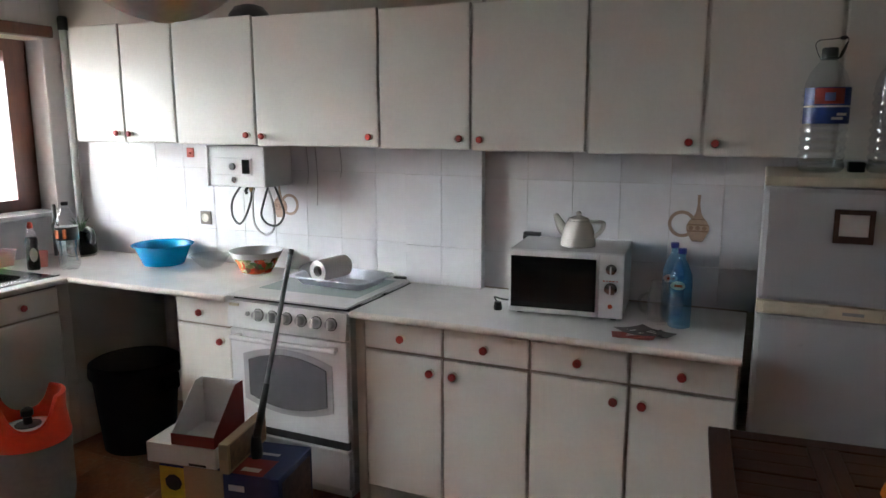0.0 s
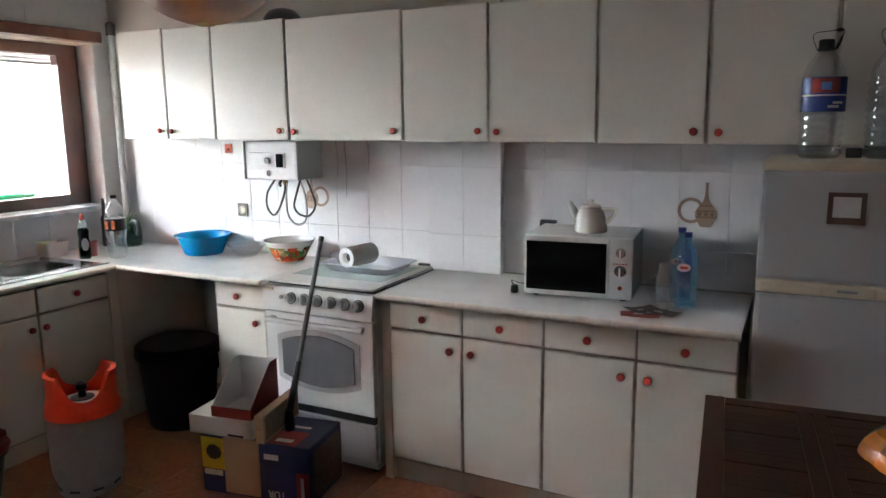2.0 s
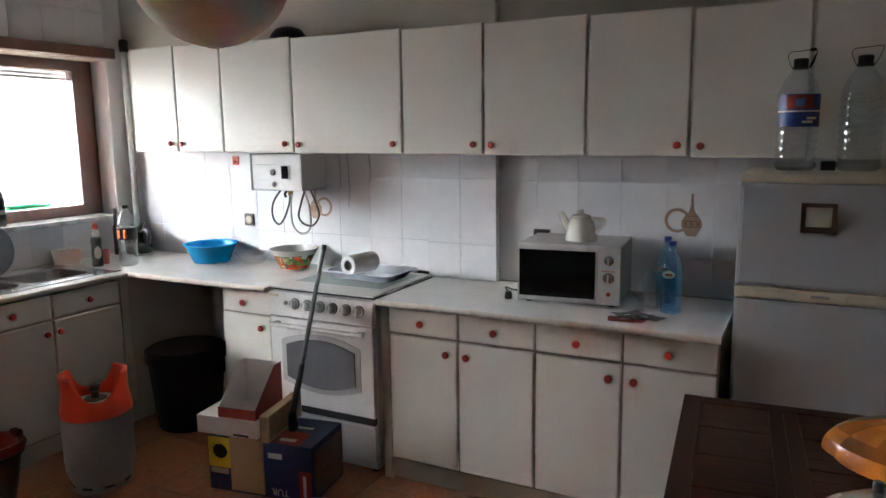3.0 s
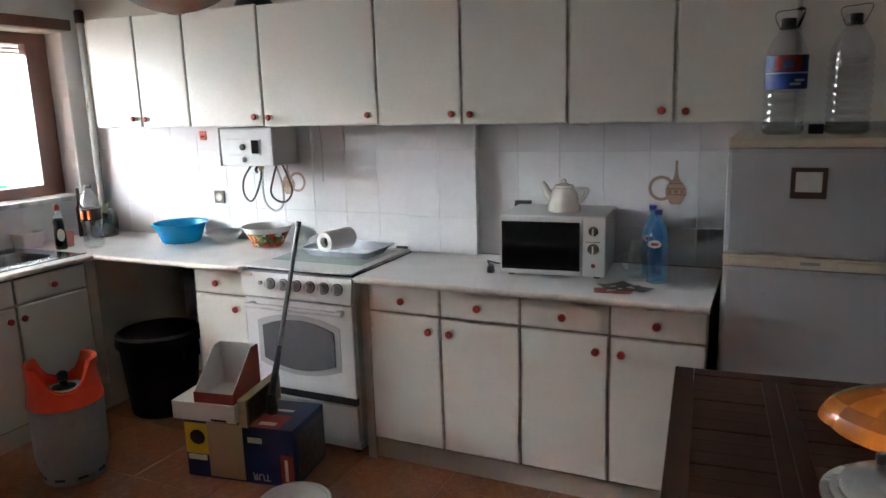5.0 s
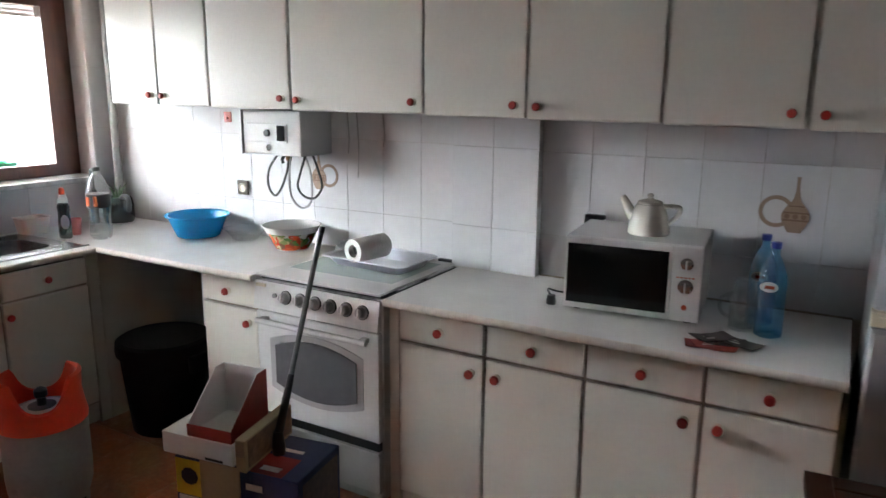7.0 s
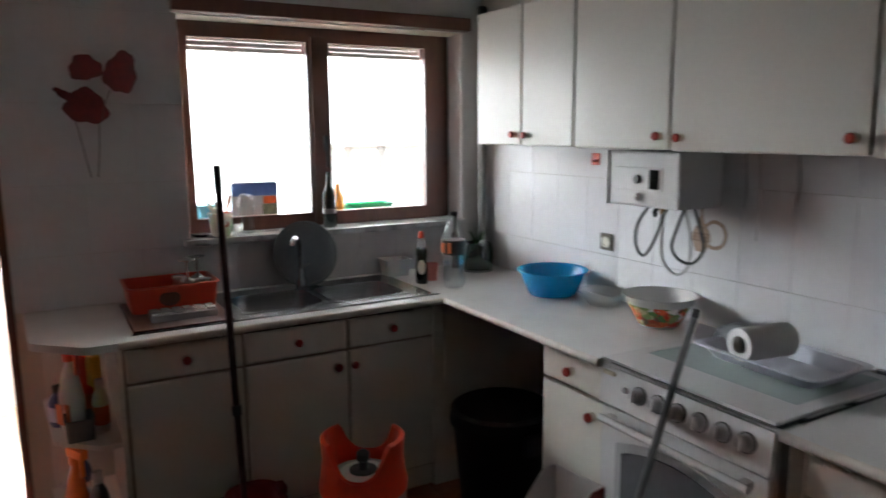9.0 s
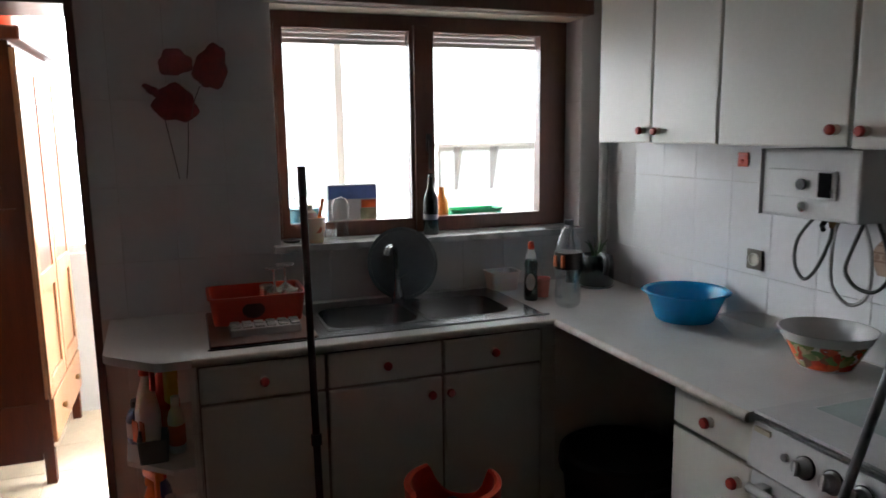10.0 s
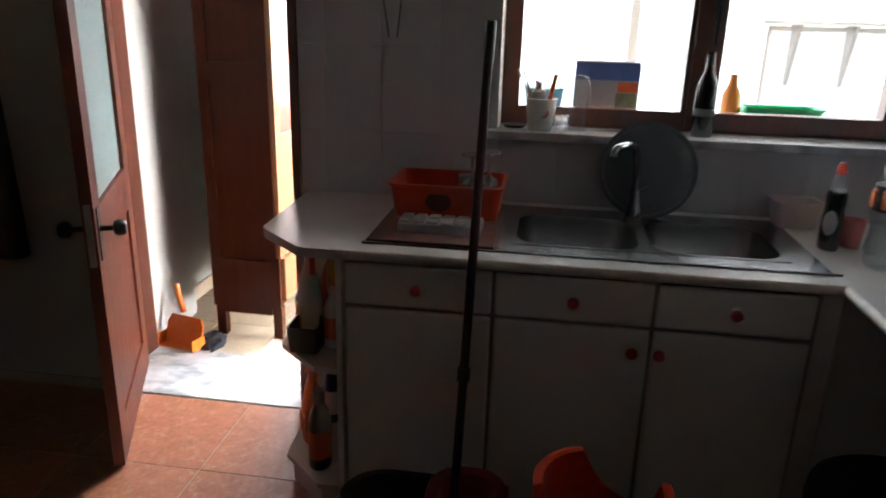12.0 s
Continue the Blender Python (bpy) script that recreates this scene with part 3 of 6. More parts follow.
def base_unit(x0, x1, y_front, knob_door, label):
    """A base unit on the back wall with one drawer above one door."""
    u = thing("base_cabinet", pose((x0 + x1) / 2, y_front, 0), label, "cabinet", "base cabinets")
    w = (x1 - x0) / 2
    part("body", boxes(((-w, 0.021, 0.10), (-w + 0.016, 0.58, 0.853)), ((w - 0.016, 0.021, 0.10), (w, 0.58, 0.853)), ((-w + 0.016, 0.021, 0.10), (w - 0.016, 0.58, 0.116)),
                       ((-w + 0.016, 0.56, 0.116), (w - 0.016, 0.58, 0.853)), ((-w + 0.016, 0.021, 0.70), (w - 0.016, 0.10, 0.73)), ((-w + 0.016, 0.021, 0.843), (w - 0.016, 0.10, 0.853))), M_SHADOW, u)
    part("plinth", boxes(((-w, 0.03, 0.0), (w, 0.05, 0.10))), M_CABSIDE, u)
    d = front_panel(u, "drawer", (-w + 0.004, 0, 0.731), (w - 0.004, 0.02, 0.850))
    knob(d, (0, 0, 0.788), (0, -1, 0))
    d = front_panel(u, "door", (-w + 0.004, 0, 0.112), (w - 0.004, 0.02, 0.721))
    if knob_door:
        knob(d, (knob_door * (w - 0.05), 0, 0.662), (0, -1, 0))
    return u


YF = 2.362
for x0, x1, k in ((-1.258, -0.901, 1), (-0.901, -0.541, -1), (-0.541, -0.175, 1), (-0.175, 0.182, -1)):
    base_unit(x0, x1, YF, k, "cream lacquered base cabinet with one drawer and one door, red knobs")
base_unit(-2.29, -1.962, YF, 1, "narrow cream base cabinet with drawer beside the stove")
tagged(part("filler_board", solid((-1.300, YF + 0.005, 0.0), (-1.2585, 2.93, 0.853), 0.002), M_CABSIDE), "cream side panel between stove and cabinets", "panel")


def side_unit(y0, y1, knob_door, label, filler=0.0):
    """A base unit under the window, facing the room."""
    u = thing("base_cabinet", pose(-2.975, (y0 + y1) / 2, 0), label, "cabinet", "base cabinets")
    w = (y1 - y0) / 2
    part("body", boxes(((-0.58, -w, 0.10), (-0.021, -w + 0.016, 0.853)), ((-0.58, w - 0.016, 0.10), (-0.021, w, 0.853)), ((-0.58, -w + 0.016, 0.10), (-0.021, w - 0.016, 0.116)),
                       ((-0.58, -w + 0.016, 0.116), (-0.56, w - 0.016, 0.853)), ((-0.10, -w + 0.016, 0.695), (-0.021, w - 0.016, 0.725))), M_SHADOW, u)
    part("plinth", boxes(((-0.05, -w, 0.0), (-0.03, w, 0.10))), M_CABSIDE, u)
    d = front_panel(u, "drawer", (-0.02, -w + 0.005, 0.722), (0, w - 0.005 - filler, 0.845))
    knob(d, (0, -filler / 2, 0.784), (1, 0, 0))
    d = front_panel(u, "door", (-0.02, -w + 0.005, 0.112), (0, w - 0.005 - filler, 0.711))
    if knob_door:
        knob(d, (0, knob_door * (w - 0.05) - filler / 2, 0.652), (1, 0, 0))
    if filler:
        part("filler", solid((-0.021, w - filler, 0.0), (-0.001, w, 0.853), 0.001), M_CABSIDE, u)
    return u


side_unit(1.015, 1.44, 0, "cream base cabinet with drawer and door beside the open shelf end")
side_unit(1.44, 1.872, 1, "cream sink base cabinet with drawer, red knobs")
corner_unit = side_unit(1.872, 2.335, -1, "cream sink base cabinet at the worktop corner, red knobs", 0.055)
part("corner_panel", solid((-0.015, 0.2325, 0.0), (0.001, 0.85, 0.853), 0.002), M_CABSIDE, corner_unit, "cream panel closing the corner under the worktop")

# open shelf end under the worktop
shelf_end = thing("corner_shelf", pose(-3.64, 1.012, 0), "cream open end shelf with chamfered boards holding cleaning bottles", "shelf")
OUT = [(0.0, 0.0), (0.66, 0.0), (0.66, -0.07), (0.52, -0.22), (0.02, -0.25)]
for z in (0.085, 0.49):
    part("shelf_board", add_prism(bm_new(), OUT, 0.018, Matrix.Translation((0, -0.022, z))), M_CABSIDE, shelf_end)
part("plinth", add_prism(bm_new(), [(0.017, -0.022), (0.64, -0.022), (0.64, -0.085), (0.505, -0.225), (0.017, -0.25)], 0.084), M_CABSIDE, shelf_end)
part("side_panel", solid((0.0, -0.021, 0.0), (0.66, -0.003, 0.853), 0.002), M_CAB, shelf_end)
part("back_panel", solid((0.001, -0.26, 0.0), (0.016, -0.022, 0.853), 0.002), M_CABSIDE, shelf_end)

# wall units
UF, UB = 2.655, BW - 0.002
UX = [(-3.205, -2.845, 1), (-2.845, -2.492, -1), (-2.492, -1.998, 1), (-1.998, -1.330, 2), (-1.330, -0.900, 1), (-0.900, -0.422, -1), (-0.422, 0.001, 1), (0.001, 0.422, -1), (0.422, 0.945, 1)]
for i, (x0, x1, k) in enumerate(UX):
    t = ((x0 + x1) / 2 + 3.2) / 3.7
    z0, z1 = 1.560 - 0.034 * t, 2.150 - 0.055 * t
    back = UB if x0 < -1.4 or x0 > -0.95 else 2.918
    u = thing("wall_cabinet", pose((x0 + x1) / 2, UF, z0), "cream lacquered wall cabinet with red knob" + (", wide lift-up door" if k == 2 else ""), "cabinet", "wall cabinets")
    w, h = (x1 - x0) / 2, z1 - z0
    part("body", boxes(((-w, 0.021, 0), (-w + 0.016, back - UF, h)), ((w - 0.016, 0.021, 0), (w, back - UF, h)), ((-w + 0.016, 0.021, 0.0), (w - 0.016, back - UF, 0.016)),
                       ((-w + 0.016, 0.021, h - 0.016), (w - 0.016, back - UF, h)), ((-w + 0.016, back - UF - 0.01, 0.016), (w - 0.016, back - UF, h - 0.016))), M_CABSIDE, u)
    d = front_panel(u, "door", (-w + 0.005, 0, -0.004), (w - 0.005, 0.02, h + 0.006))
    for s in ((1, -1) if k == 2 else (k,)):
        knob(d, (s * (w - 0.045), 0, 0.042), (0, -1, 0), 0.0145)
shelf_u = thing("end_shelf", pose(-3.2055, 2.68, 1.56), "small cream open end shelf with rounded boards on the wall cabinet", "shelf")
QUART = [(0, 0)] + [(-0.085 * math.sin(radians(a)), 0.0 + 0.26 - 0.26 * math.cos(radians(a))) for a in range(10, 91, 10)] + [(-0.085, 0.282), (0, 0.282)]
for z in (-0.004, 0.275, 0.575):
    part("shelf_board", add_prism(bm_new(), QUART, 0.016, Matrix.Translation((0, 0, z))), M_CAB, shelf_u)

# worktops
SB = [(-3.46, -3.125, 1.485, 1.845), (-3.46, -3.125, 1.875, 2.235)]   # two sink bowls



def slab(xs, ys, skip, z0, z1):
    """One connected slab over the cells of a grid, without the cells that skip names."""
    bm = bm_new()
    cells = [(i, j) for i in range(len(xs) - 1) for j in range(len(ys) - 1) if not skip(xs[i], xs[i + 1], ys[j], ys[j + 1])]
    verts = {}

    def v(i, j, k):
        if (i, j, k) not in verts:
            verts[(i, j, k)] = bm.verts.new((xs[i], ys[j], (z0, z1)[k]))
        return verts[(i, j, k)]

    for i, j in cells:
        bm.faces.new((v(i, j, 1), v(i + 1, j, 1), v(i + 1, j + 1, 1), v(i, j + 1, 1)))
        bm.faces.new((v(i, j, 0), v(i, j + 1, 0), v(i + 1, j + 1, 0), v(i + 1, j, 0)))
        for di, dj, p, q in ((0, -1, (i, j), (i + 1, j)), (1, 0, (i + 1, j), (i + 1, j + 1)), (0, 1, (i + 1, j + 1), (i, j + 1)), (-1, 0, (i, j + 1), (i, j))):
            if (i + di, j + dj) not in cells:
                bm.faces.new((v(*p, 0), v(*q, 0), v(*q, 1), v(*p, 1)))
    return bm


in_bowl = lambda a, b, c, d: any(a > x0 - 0.001 and b < x1 + 0.001 and c > y0 - 0.001 and d < y1 + 0.001 for x0, x1, y0, y1 in SB)
wt = tagged(part("worktop", slab([-3.64, -3.46, -3.125, -2.968, -1.958], [1.0, 1.485, 1.845, 1.875, 2.235, 2.335, BW - 0.009],
                                 lambda a, b, c, d: in_bowl(a, b, c, d) or (a > -2.97 and d < 2.34), 0.857, CT), M_COUNTER),
            "pale speckled stone L-shaped worktop with worn edge", "worktop")
part("chamfered_end", add_prism(bm_new(), [(-3.64, 1.0), (-3.64, 0.700), (-3.135, 0.722), (-3.108, 0.738), (-2.968, 0.885), (-2.958, 0.910), (-2.958, 1.0)], 0.028, Matrix.Translation((0, 0, 0.857))), M_COUNTER, wt)
part("front_edge", add_tube(add_tube(bm_new(), [(-2.968, 1.0, 0.871), (-2.968, 2.335, 0.871)], 0.0145, 12), [(-2.96, 2.335, 0.871), (-1.958, 2.335, 0.871)], 0.0145, 12), M_EDGE, wt, "worn rounded front edge")
wr = tagged(part("worktop", add_prism(bm_new(), [(-1.302, 2.335), (0.188, 2.335), (0.188, BW - 0.009), (-0.948, BW - 0.009), (-0.948, 2.912), (-1.302, 2.912)], 0.028, Matrix.Translation((0, 0, 0.857))), M_COUNTER),
            "pale speckled stone worktop under the microwave", "worktop")
part("front_edge", tube([(-1.302, 2.335, 0.871), (0.188, 2.335, 0.871)], 0.0145, 12), M_EDGE, wr, "worn rounded front edge")

# ---- stove ----
SX0, SX1, SY = -1.945, -1.325, 2.335
stove = thing("gas_stove", pose((SX0 + SX1) / 2, SY, 0), "white freestanding gas stove with glass lid closed", "stove")
sw = (SX1 - SX0) / 2
part("body", add_box(solid((-sw, 0.03, 0.06), (sw, 0.60, 0.868), 0.004), (-sw + 0.02, 0.04, 0.02), (sw - 0.02, 0.58, 0.06)), M_OVENW, stove)
bm = bm_new()
add_prism(bm, [(0.0, 0.752), (0.03, 0.752), (0.03, 0.868), (0.018, 0.868)], 2 * sw, Matrix(((0, 0, 1, -sw), (1, 0, 0, -0.012), (0, 1, 0, 0), (0, 0, 0, 1))))
panel = part("control_panel", bm, M_OVENW, stove, "white sloping control panel")
for i in range(6):
    x = -0.138 + 0.0755 * i
    q = Matrix.Translation((x, -0.004, 0.818)) @ Vector((0, -1, 0.16)).to_track_quat("Z", "Y").to_matrix().to_4x4()
    kb = part("burner_knob", turned([(0.026, 0), (0.025, 0.006), (0.020, 0.010), (0.019, 0.026), (0.016, 0.030), (0.0001, 0.030)], 24, q), M_BURNER, panel, "satin grey burner knob")
    part("pointer", add_box(bm_new(), (-0.004, -0.018, 0.029), (0.004, 0.018, 0.035), 0.001, q), M_WHITE, kb, "pale pointer ridge")
    part("knob_ring", turned([(0.028, 0.0), (0.028, 0.004)], 24, q), M_BLACK, kb)
part("ignition_button", turned([(0.010, 0), (0.010, 0.008), (0.0001, 0.009)], 14, Matrix.Translation((-0.195, -0.004, 0.818)) @ Vector((0, -1, 0.16)).to_track_quat("Z", "Y").to_matrix().to_4x4()), M_GREYMETAL, panel)
part("label_plate", boxes(((-0.30, -0.004, 0.846), (-0.25, 0.006, 0.858))), M_FRBEIGE, panel, "small beige maker's plate")
door = part("oven_door", solid((-sw + 0.004, 0.0, 0.295), (sw - 0.004, 0.028, 0.742), 0.006), M_OVENW, stove, "white oven door")


def arched(w, h, sag, z, y):
    pts = []
    for i in range(13):
        u = -1 + i / 6
        pts.append((u * w, h + sag * (1 - u * u)))
    for i in range(13):
        u = 1 - i / 6
        pts.append((u * w, -h - sag * (1 - u * u)))
    return add_prism(bm_new(), pts, 0.004, Matrix(((1, 0, 0, 0), (0, 0, -1, y), (0, 1, 0, z), (0, 0, 0, 1))))


part("window_surround", arched(0.235, 0.105, 0.045, 0.525, 0.001), M_OVENGREY, door, "grey window surround")
part("oven_window", arched(0.205, 0.082, 0.042, 0.525, -0.003), M_OVENGLASS, door, "smoked arched oven window")
part("oven_handle", add_tube(add_box(add_box(bm_new(), (-0.265, -0.035, 0.700), (-0.235, 0.0, 0.722), 0.004), (0.235, -0.035, 0.700), (0.265, 0.0, 0.722), 0.004), [(-0.275, -0.036, 0.711), (0.275, -0.036, 0.711)], 0.012, 12), M_WHITE, door, "white bar handle")
part("vent_strip", solid((-sw + 0.008, 0.004, 0.258), (sw - 0.008, 0.028, 0.2935), 0.002), M_BLACK, stove, "black strip under the oven door")
part("ledge", solid((-sw + 0.003, -0.010, 0.243), (sw - 0.003, 0.028, 0.2565), 0.003), M_OVENW, stove, "white ledge above the pan drawer")
part("pan_drawer", solid((-sw + 0.006, 0.002, 0.075), (sw - 0.006, 0.028, 0.241), 0.004), M_OVENW, stove, "white pan drawer")
for sx in (-1, 1):
    for y in (0.07, 0.54):
        part("foot", turned([(0.018, 0), (0.018, 0.021)], 12, Matrix.Translation((sx * (sw - 0.05), y, 0))), M_BLACK, stove)
part("hob", solid((-sw + 0.004, 0.035, 0.869), (sw - 0.004, 0.595, 0.884), 0.003), M_BLACK, stove, "dark hob edge below the lid")
lid_rim = part("lid_border", slab([-sw, -sw + 0.045, sw - 0.045, sw], [0.005, 0.155, 0.545, 0.585], lambda a, b, c, d: a > -sw + 0.01 and b < sw - 0.01 and c > 0.1 and d < 0.55, 0.887, 0.895), M_WHITE, stove, "white border of the stove lid")
part("glass_lid", add_box(bm_new(), (-sw + 0.0455, 0.1555, 0.888), (sw - 0.0455, 0.5445, 0.8945), 0.001), M_LID, lid_rim, "pale green glass lid")
for ra, rb in ((0.10, 0.30), (0.32, 0.57)):
    part("side_rail", solid((sw + 0.001, ra, 0.868), (sw + 0.014, rb, 0.886), 0.003), M_BLACK, stove, "black side rail with white slot")
    part("rail_slot", boxes(((sw + 0.004, ra + 0.02, 0.886), (sw + 0.010, rb - 0.02, 0.8875))), M_WHITE, stove)
for hx in (-sw + 0.02, sw - 0.09):
    part("lid_hinge", solid((hx, 0.586, 0.880), (hx + 0.07, 0.61, 0.905), 0.004), M_BLACK, stove)

# ---- fridge ----
FX0, FX1, FYF = 0.217, 0.777, 2.40
fridge = thing("fridge", pose((FX0 + FX1) / 2, FYF, 0), "white two-door fridge freezer with aged cream trim", "fridge")
fw = (FX1 - FX0) / 2
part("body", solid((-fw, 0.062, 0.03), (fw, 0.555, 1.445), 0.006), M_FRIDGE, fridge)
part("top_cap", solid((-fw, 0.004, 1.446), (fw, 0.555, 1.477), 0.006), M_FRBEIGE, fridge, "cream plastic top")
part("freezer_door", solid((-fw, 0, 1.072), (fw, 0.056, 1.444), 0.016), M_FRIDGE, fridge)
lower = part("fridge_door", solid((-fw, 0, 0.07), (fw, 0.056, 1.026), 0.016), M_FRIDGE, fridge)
trim = part("handle_trim", solid((-fw, -0.002, 1.028), (fw, 0.056, 1.070), 0.006), M_FRBEIGE, fridge, "cream handle strip")
for gx in (-fw + 0.02, fw - 0.20):
    part("grip", solid((gx, -0.010, 1.034), (gx + 0.18, 0.002, 1.062), 0.005), M_FRBEIGE, trim)
part("badge", boxes(((-0.03, -0.004, 1.044), (0.03, -0.001, 1.054))), M_GREYMETAL, trim, "small grey badge")
part("kick_plate", boxes(((-fw + 0.01, 0.07, 0.0), (fw - 0.01, 0.54, 0.029))), M_BLACK, fridge)
magnet = thing("fridge_magnet", pose(0.475, FYF, 1.327), "square brown picture frame magnet on the freezer door", "magnet")
part("rim", boxes(((-0.055, -0.011, -0.052), (-0.040, -0.001, 0.052)), ((0.040, -0.011, -0.052), (0.055, -0.001, 0.052)), ((-0.040, -0.011, 0.038), (0.040, -0.001, 0.052)), ((-0.040, -0.011, -0.052), (0.040, -0.001, -0.030))), M_DARKRIM, magnet)
part("picture", boxes(((-0.040, -0.008, -0.030), (0.040, -0.001, 0.038))), M_CLOUDY, magnet, "pale faded picture")

# ---- table ----
table = thing("table", pose(0.112, 2.022, 0, 0, 0, 5), "dark brown slatted wooden table", "table")
TL, TWD, TZ = 1.30, 0.90, 0.764
for y0, y1 in ((-0.055, 0.0), (-TWD, -TWD + 0.055)):
    part("rail", solid((0.058, y0, TZ - 0.028), (TL - 0.058, y1, TZ), 0.003), M_TABLE, table)
for x0, x1 in ((0.0, 0.057), (TL - 0.057, TL), (0.252, 0.292), (0.2935, 0.333), (0.66, 0.74)):
    part("stile", solid((x0, -TWD if x0 in (0.0, TL - 0.057) else -TWD + 0.056, TZ - 0.028), (x1, 0.0 if x0 in (0.0, TL - 0.057) else -0.056, TZ + 0.001), 0.003), M_TABLEV, table)
for xa, xb in ((0.058, 0.251), (0.334, 0.659), (0.741, TL - 0.058)):
    slat = mesh_of("slat", solid((xa, -0.062, -0.011), (xb, 0.0, 0.009), 0.003), M_TABLE)
    for k in range(12):
        piece("slat", slat, (0, -0.060 - 0.0655 * k, TZ - 0.010 + 0.0012 * ((k * 7) % 3)), table)
for x in (0.05, TL - 0.05):
    for y in (-0.06, -TWD + 0.06):
        part("leg", solid((x - 0.03, y - 0.03, 0.0), (x + 0.03, y + 0.03, TZ - 0.0285), 0.004), M_TABLEV, table)
part("apron", boxes(((0.08, -0.07, TZ - 0.11), (TL - 0.08, -0.05, TZ - 0.0285)), ((0.08, -TWD + 0.05, TZ - 0.11), (TL - 0.08, -TWD + 0.07, TZ - 0.0285))), M_TABLE, table)

# ---- sink ----
sink = thing("sink", pose(0, 0, 0), "stainless steel double-bowl sink with drainer, set in the worktop", "sink")
SZ = CT + 0.004
part("rim", slab([-3.575, -3.46, -3.125, -3.045], [1.06, 1.485, 1.845, 1.875, 2.235, 2.325], in_bowl, CT, SZ), M_STEEL, sink)
part("front_lip", boxes(((-3.045, 1.055, CT), (-3.037, 2.345, CT + 0.005))), M_BLACK, sink, "dark sealing strip")


def rounded(x0, x1, y0, y1, r, n=5):
    out = []
    for cx, cy, a in ((x1 - r, y1 - r, 0), (x0 + r, y1 - r, 90), (x0 + r, y0 + r, 180), (x1 - r, y0 + r, 270)):
        for i in range(n + 1):
            t = radians(a + 90 * i / n)
            out.append((cx + r * math.cos(t), cy + r * math.sin(t)))
    return out


def loft(bm, loops, cap_low=True, cap_high=False):
    rings = [[bm.verts.new((x, y, z)) for x, y in loop] for loop, z in loops]
    for a, b in zip(rings, rings[1:]):
        n = len(a)
        for i in range(n):
            f = bm.faces.new((a[i], a[(i + 1) % n], b[(i + 1) % n], b[i]))
            f.smooth = True
    if cap_low:
        bm.faces.new(list(reversed(rings[0])))
    if cap_high:
        bm.faces.new(rings[-1])
    return bm


for x0, x1, y0, y1 in SB:
    bm = bm_new()
    loft(bm, [(rounded(x0 + 0.03, x1 - 0.03, y0 + 0.03, y1 - 0.03, 0.06), 0.735), (rounded(x0 + 0.012, x1 - 0.012, y0 + 0.012, y1 - 0.012, 0.07), 0.760),
              (rounded(x0 + 0.004, x1 - 0.004, y0 + 0.004, y1 - 0.004, 0.075), 0.875), (rounded(x0 + 0.002, x1 - 0.002, y0 + 0.002, y1 - 0.002, 0.076), SZ + 0.0015), (rounded(x0 - 0.010, x1 + 0.010, y0 - 0.010, y1 + 0.010, 0.012), SZ + 0.0015)])
    bowl = part("bowl", bm, M_STEEL, sink, "steel sink bowl")
    part("drain", turned([(0.036, 0.7355), (0.036, 0.738), (0.02, 0.739), (0.0001, 0.737)], 20, Matrix.Translation(((x0 + x1) / 2, (y0 + y1) / 2, 0))), M_CHROME, bowl)
part("drainer_tray", solid((-3.565, 1.065, SZ), (-3.055, 1.43, SZ + 0.006), 0.002), M_MAHOG, sink, "dark red drip tray under the rack")
tap = thing("tap", pose(-3.52, 1.86, SZ), "chrome swan-neck kitchen tap behind the sink", "tap")
part("base", turned([(0.028, 0), (0.026, 0.03), (0.018, 0.05), (0.016, 0.09)], 20), M_TAP, tap)
part("spout", tube(spline([(0, 0, 0.06), (0.006, -0.005, 0.17), (0.05, -0.025, 0.235), (0.14, -0.06, 0.255), (0.20, -0.095, 0.255), (0.212, -0.105, 0.232)], 6), 0.012, 12), M_TAP, tap)
part("lever", tube([(0, 0, 0.085), (-0.01, 0.05, 0.11)], 0.007, 8), M_TAP, tap)

lid = thing("round_basin", pose(-3.545, 1.895, SZ), "dark grey round plastic basin leaning on the wall behind the sink", "basin")
tilt = Matrix.Translation((0.055, 0, 0.004)) @ Matrix.Rotation(radians(90 - 14), 4, "Y") @ Matrix.Translation((-0.158, 0, 0))
flip = tilt @ Matrix.Rotation(radians(180), 4, "Y") @ Matrix.Translation((0, 0, -0.03))
part("shell", turned([(0.0001, 0.036), (0.10, 0.036), (0.112, 0.038), (0.140, 0.046), (0.145, 0.0475), (0.140, 0.050), (0.113, 0.043), (0.0001, 0.041)], 48, flip), M_DISK, lid)
part("rim", turned([(0.1455, 0.0465), (0.156, 0.0465), (0.160, 0.049), (0.160, 0.052), (0.156, 0.054), (0.1455, 0.0525), (0.1455, 0.0465)], 56, flip), M_DISK, lid, "rolled rim of the basin")

# red dish rack with glasses
rack = thing("dish_rack", pose(-3.435, 1.252, SZ + 0.006), "red plastic dish drainer standing on the drip tray", "dish rack")
bm = bm_new()
loft(bm, [(rounded(-0.12, 0.12, -0.165, 0.165, 0.03), 0.0), (rounded(-0.13, 0.13, -0.178, 0.178, 0.03), 0.100), (rounded(-0.137, 0.137, -0.185, 0.185, 0.03), 0.102),
          (rounded(-0.137, 0.137, -0.185, 0.185, 0.03), 0.108), (rounded(-0.125, 0.125, -0.173, 0.173, 0.03), 0.108), (rounded(-0.115, 0.115, -0.16, 0.16, 0.03), 0.006)], True, True)
part("tub", bm, M_REDPL, rack)
part("grid", boxes(*[((-0.112, -0.155 + 0.031 * k, 0.020), (0.112, -0.149 + 0.031 * k, 0.0335)) for k in range(11)]), M_REDPL, rack, "red plastic grid holding the glasses")
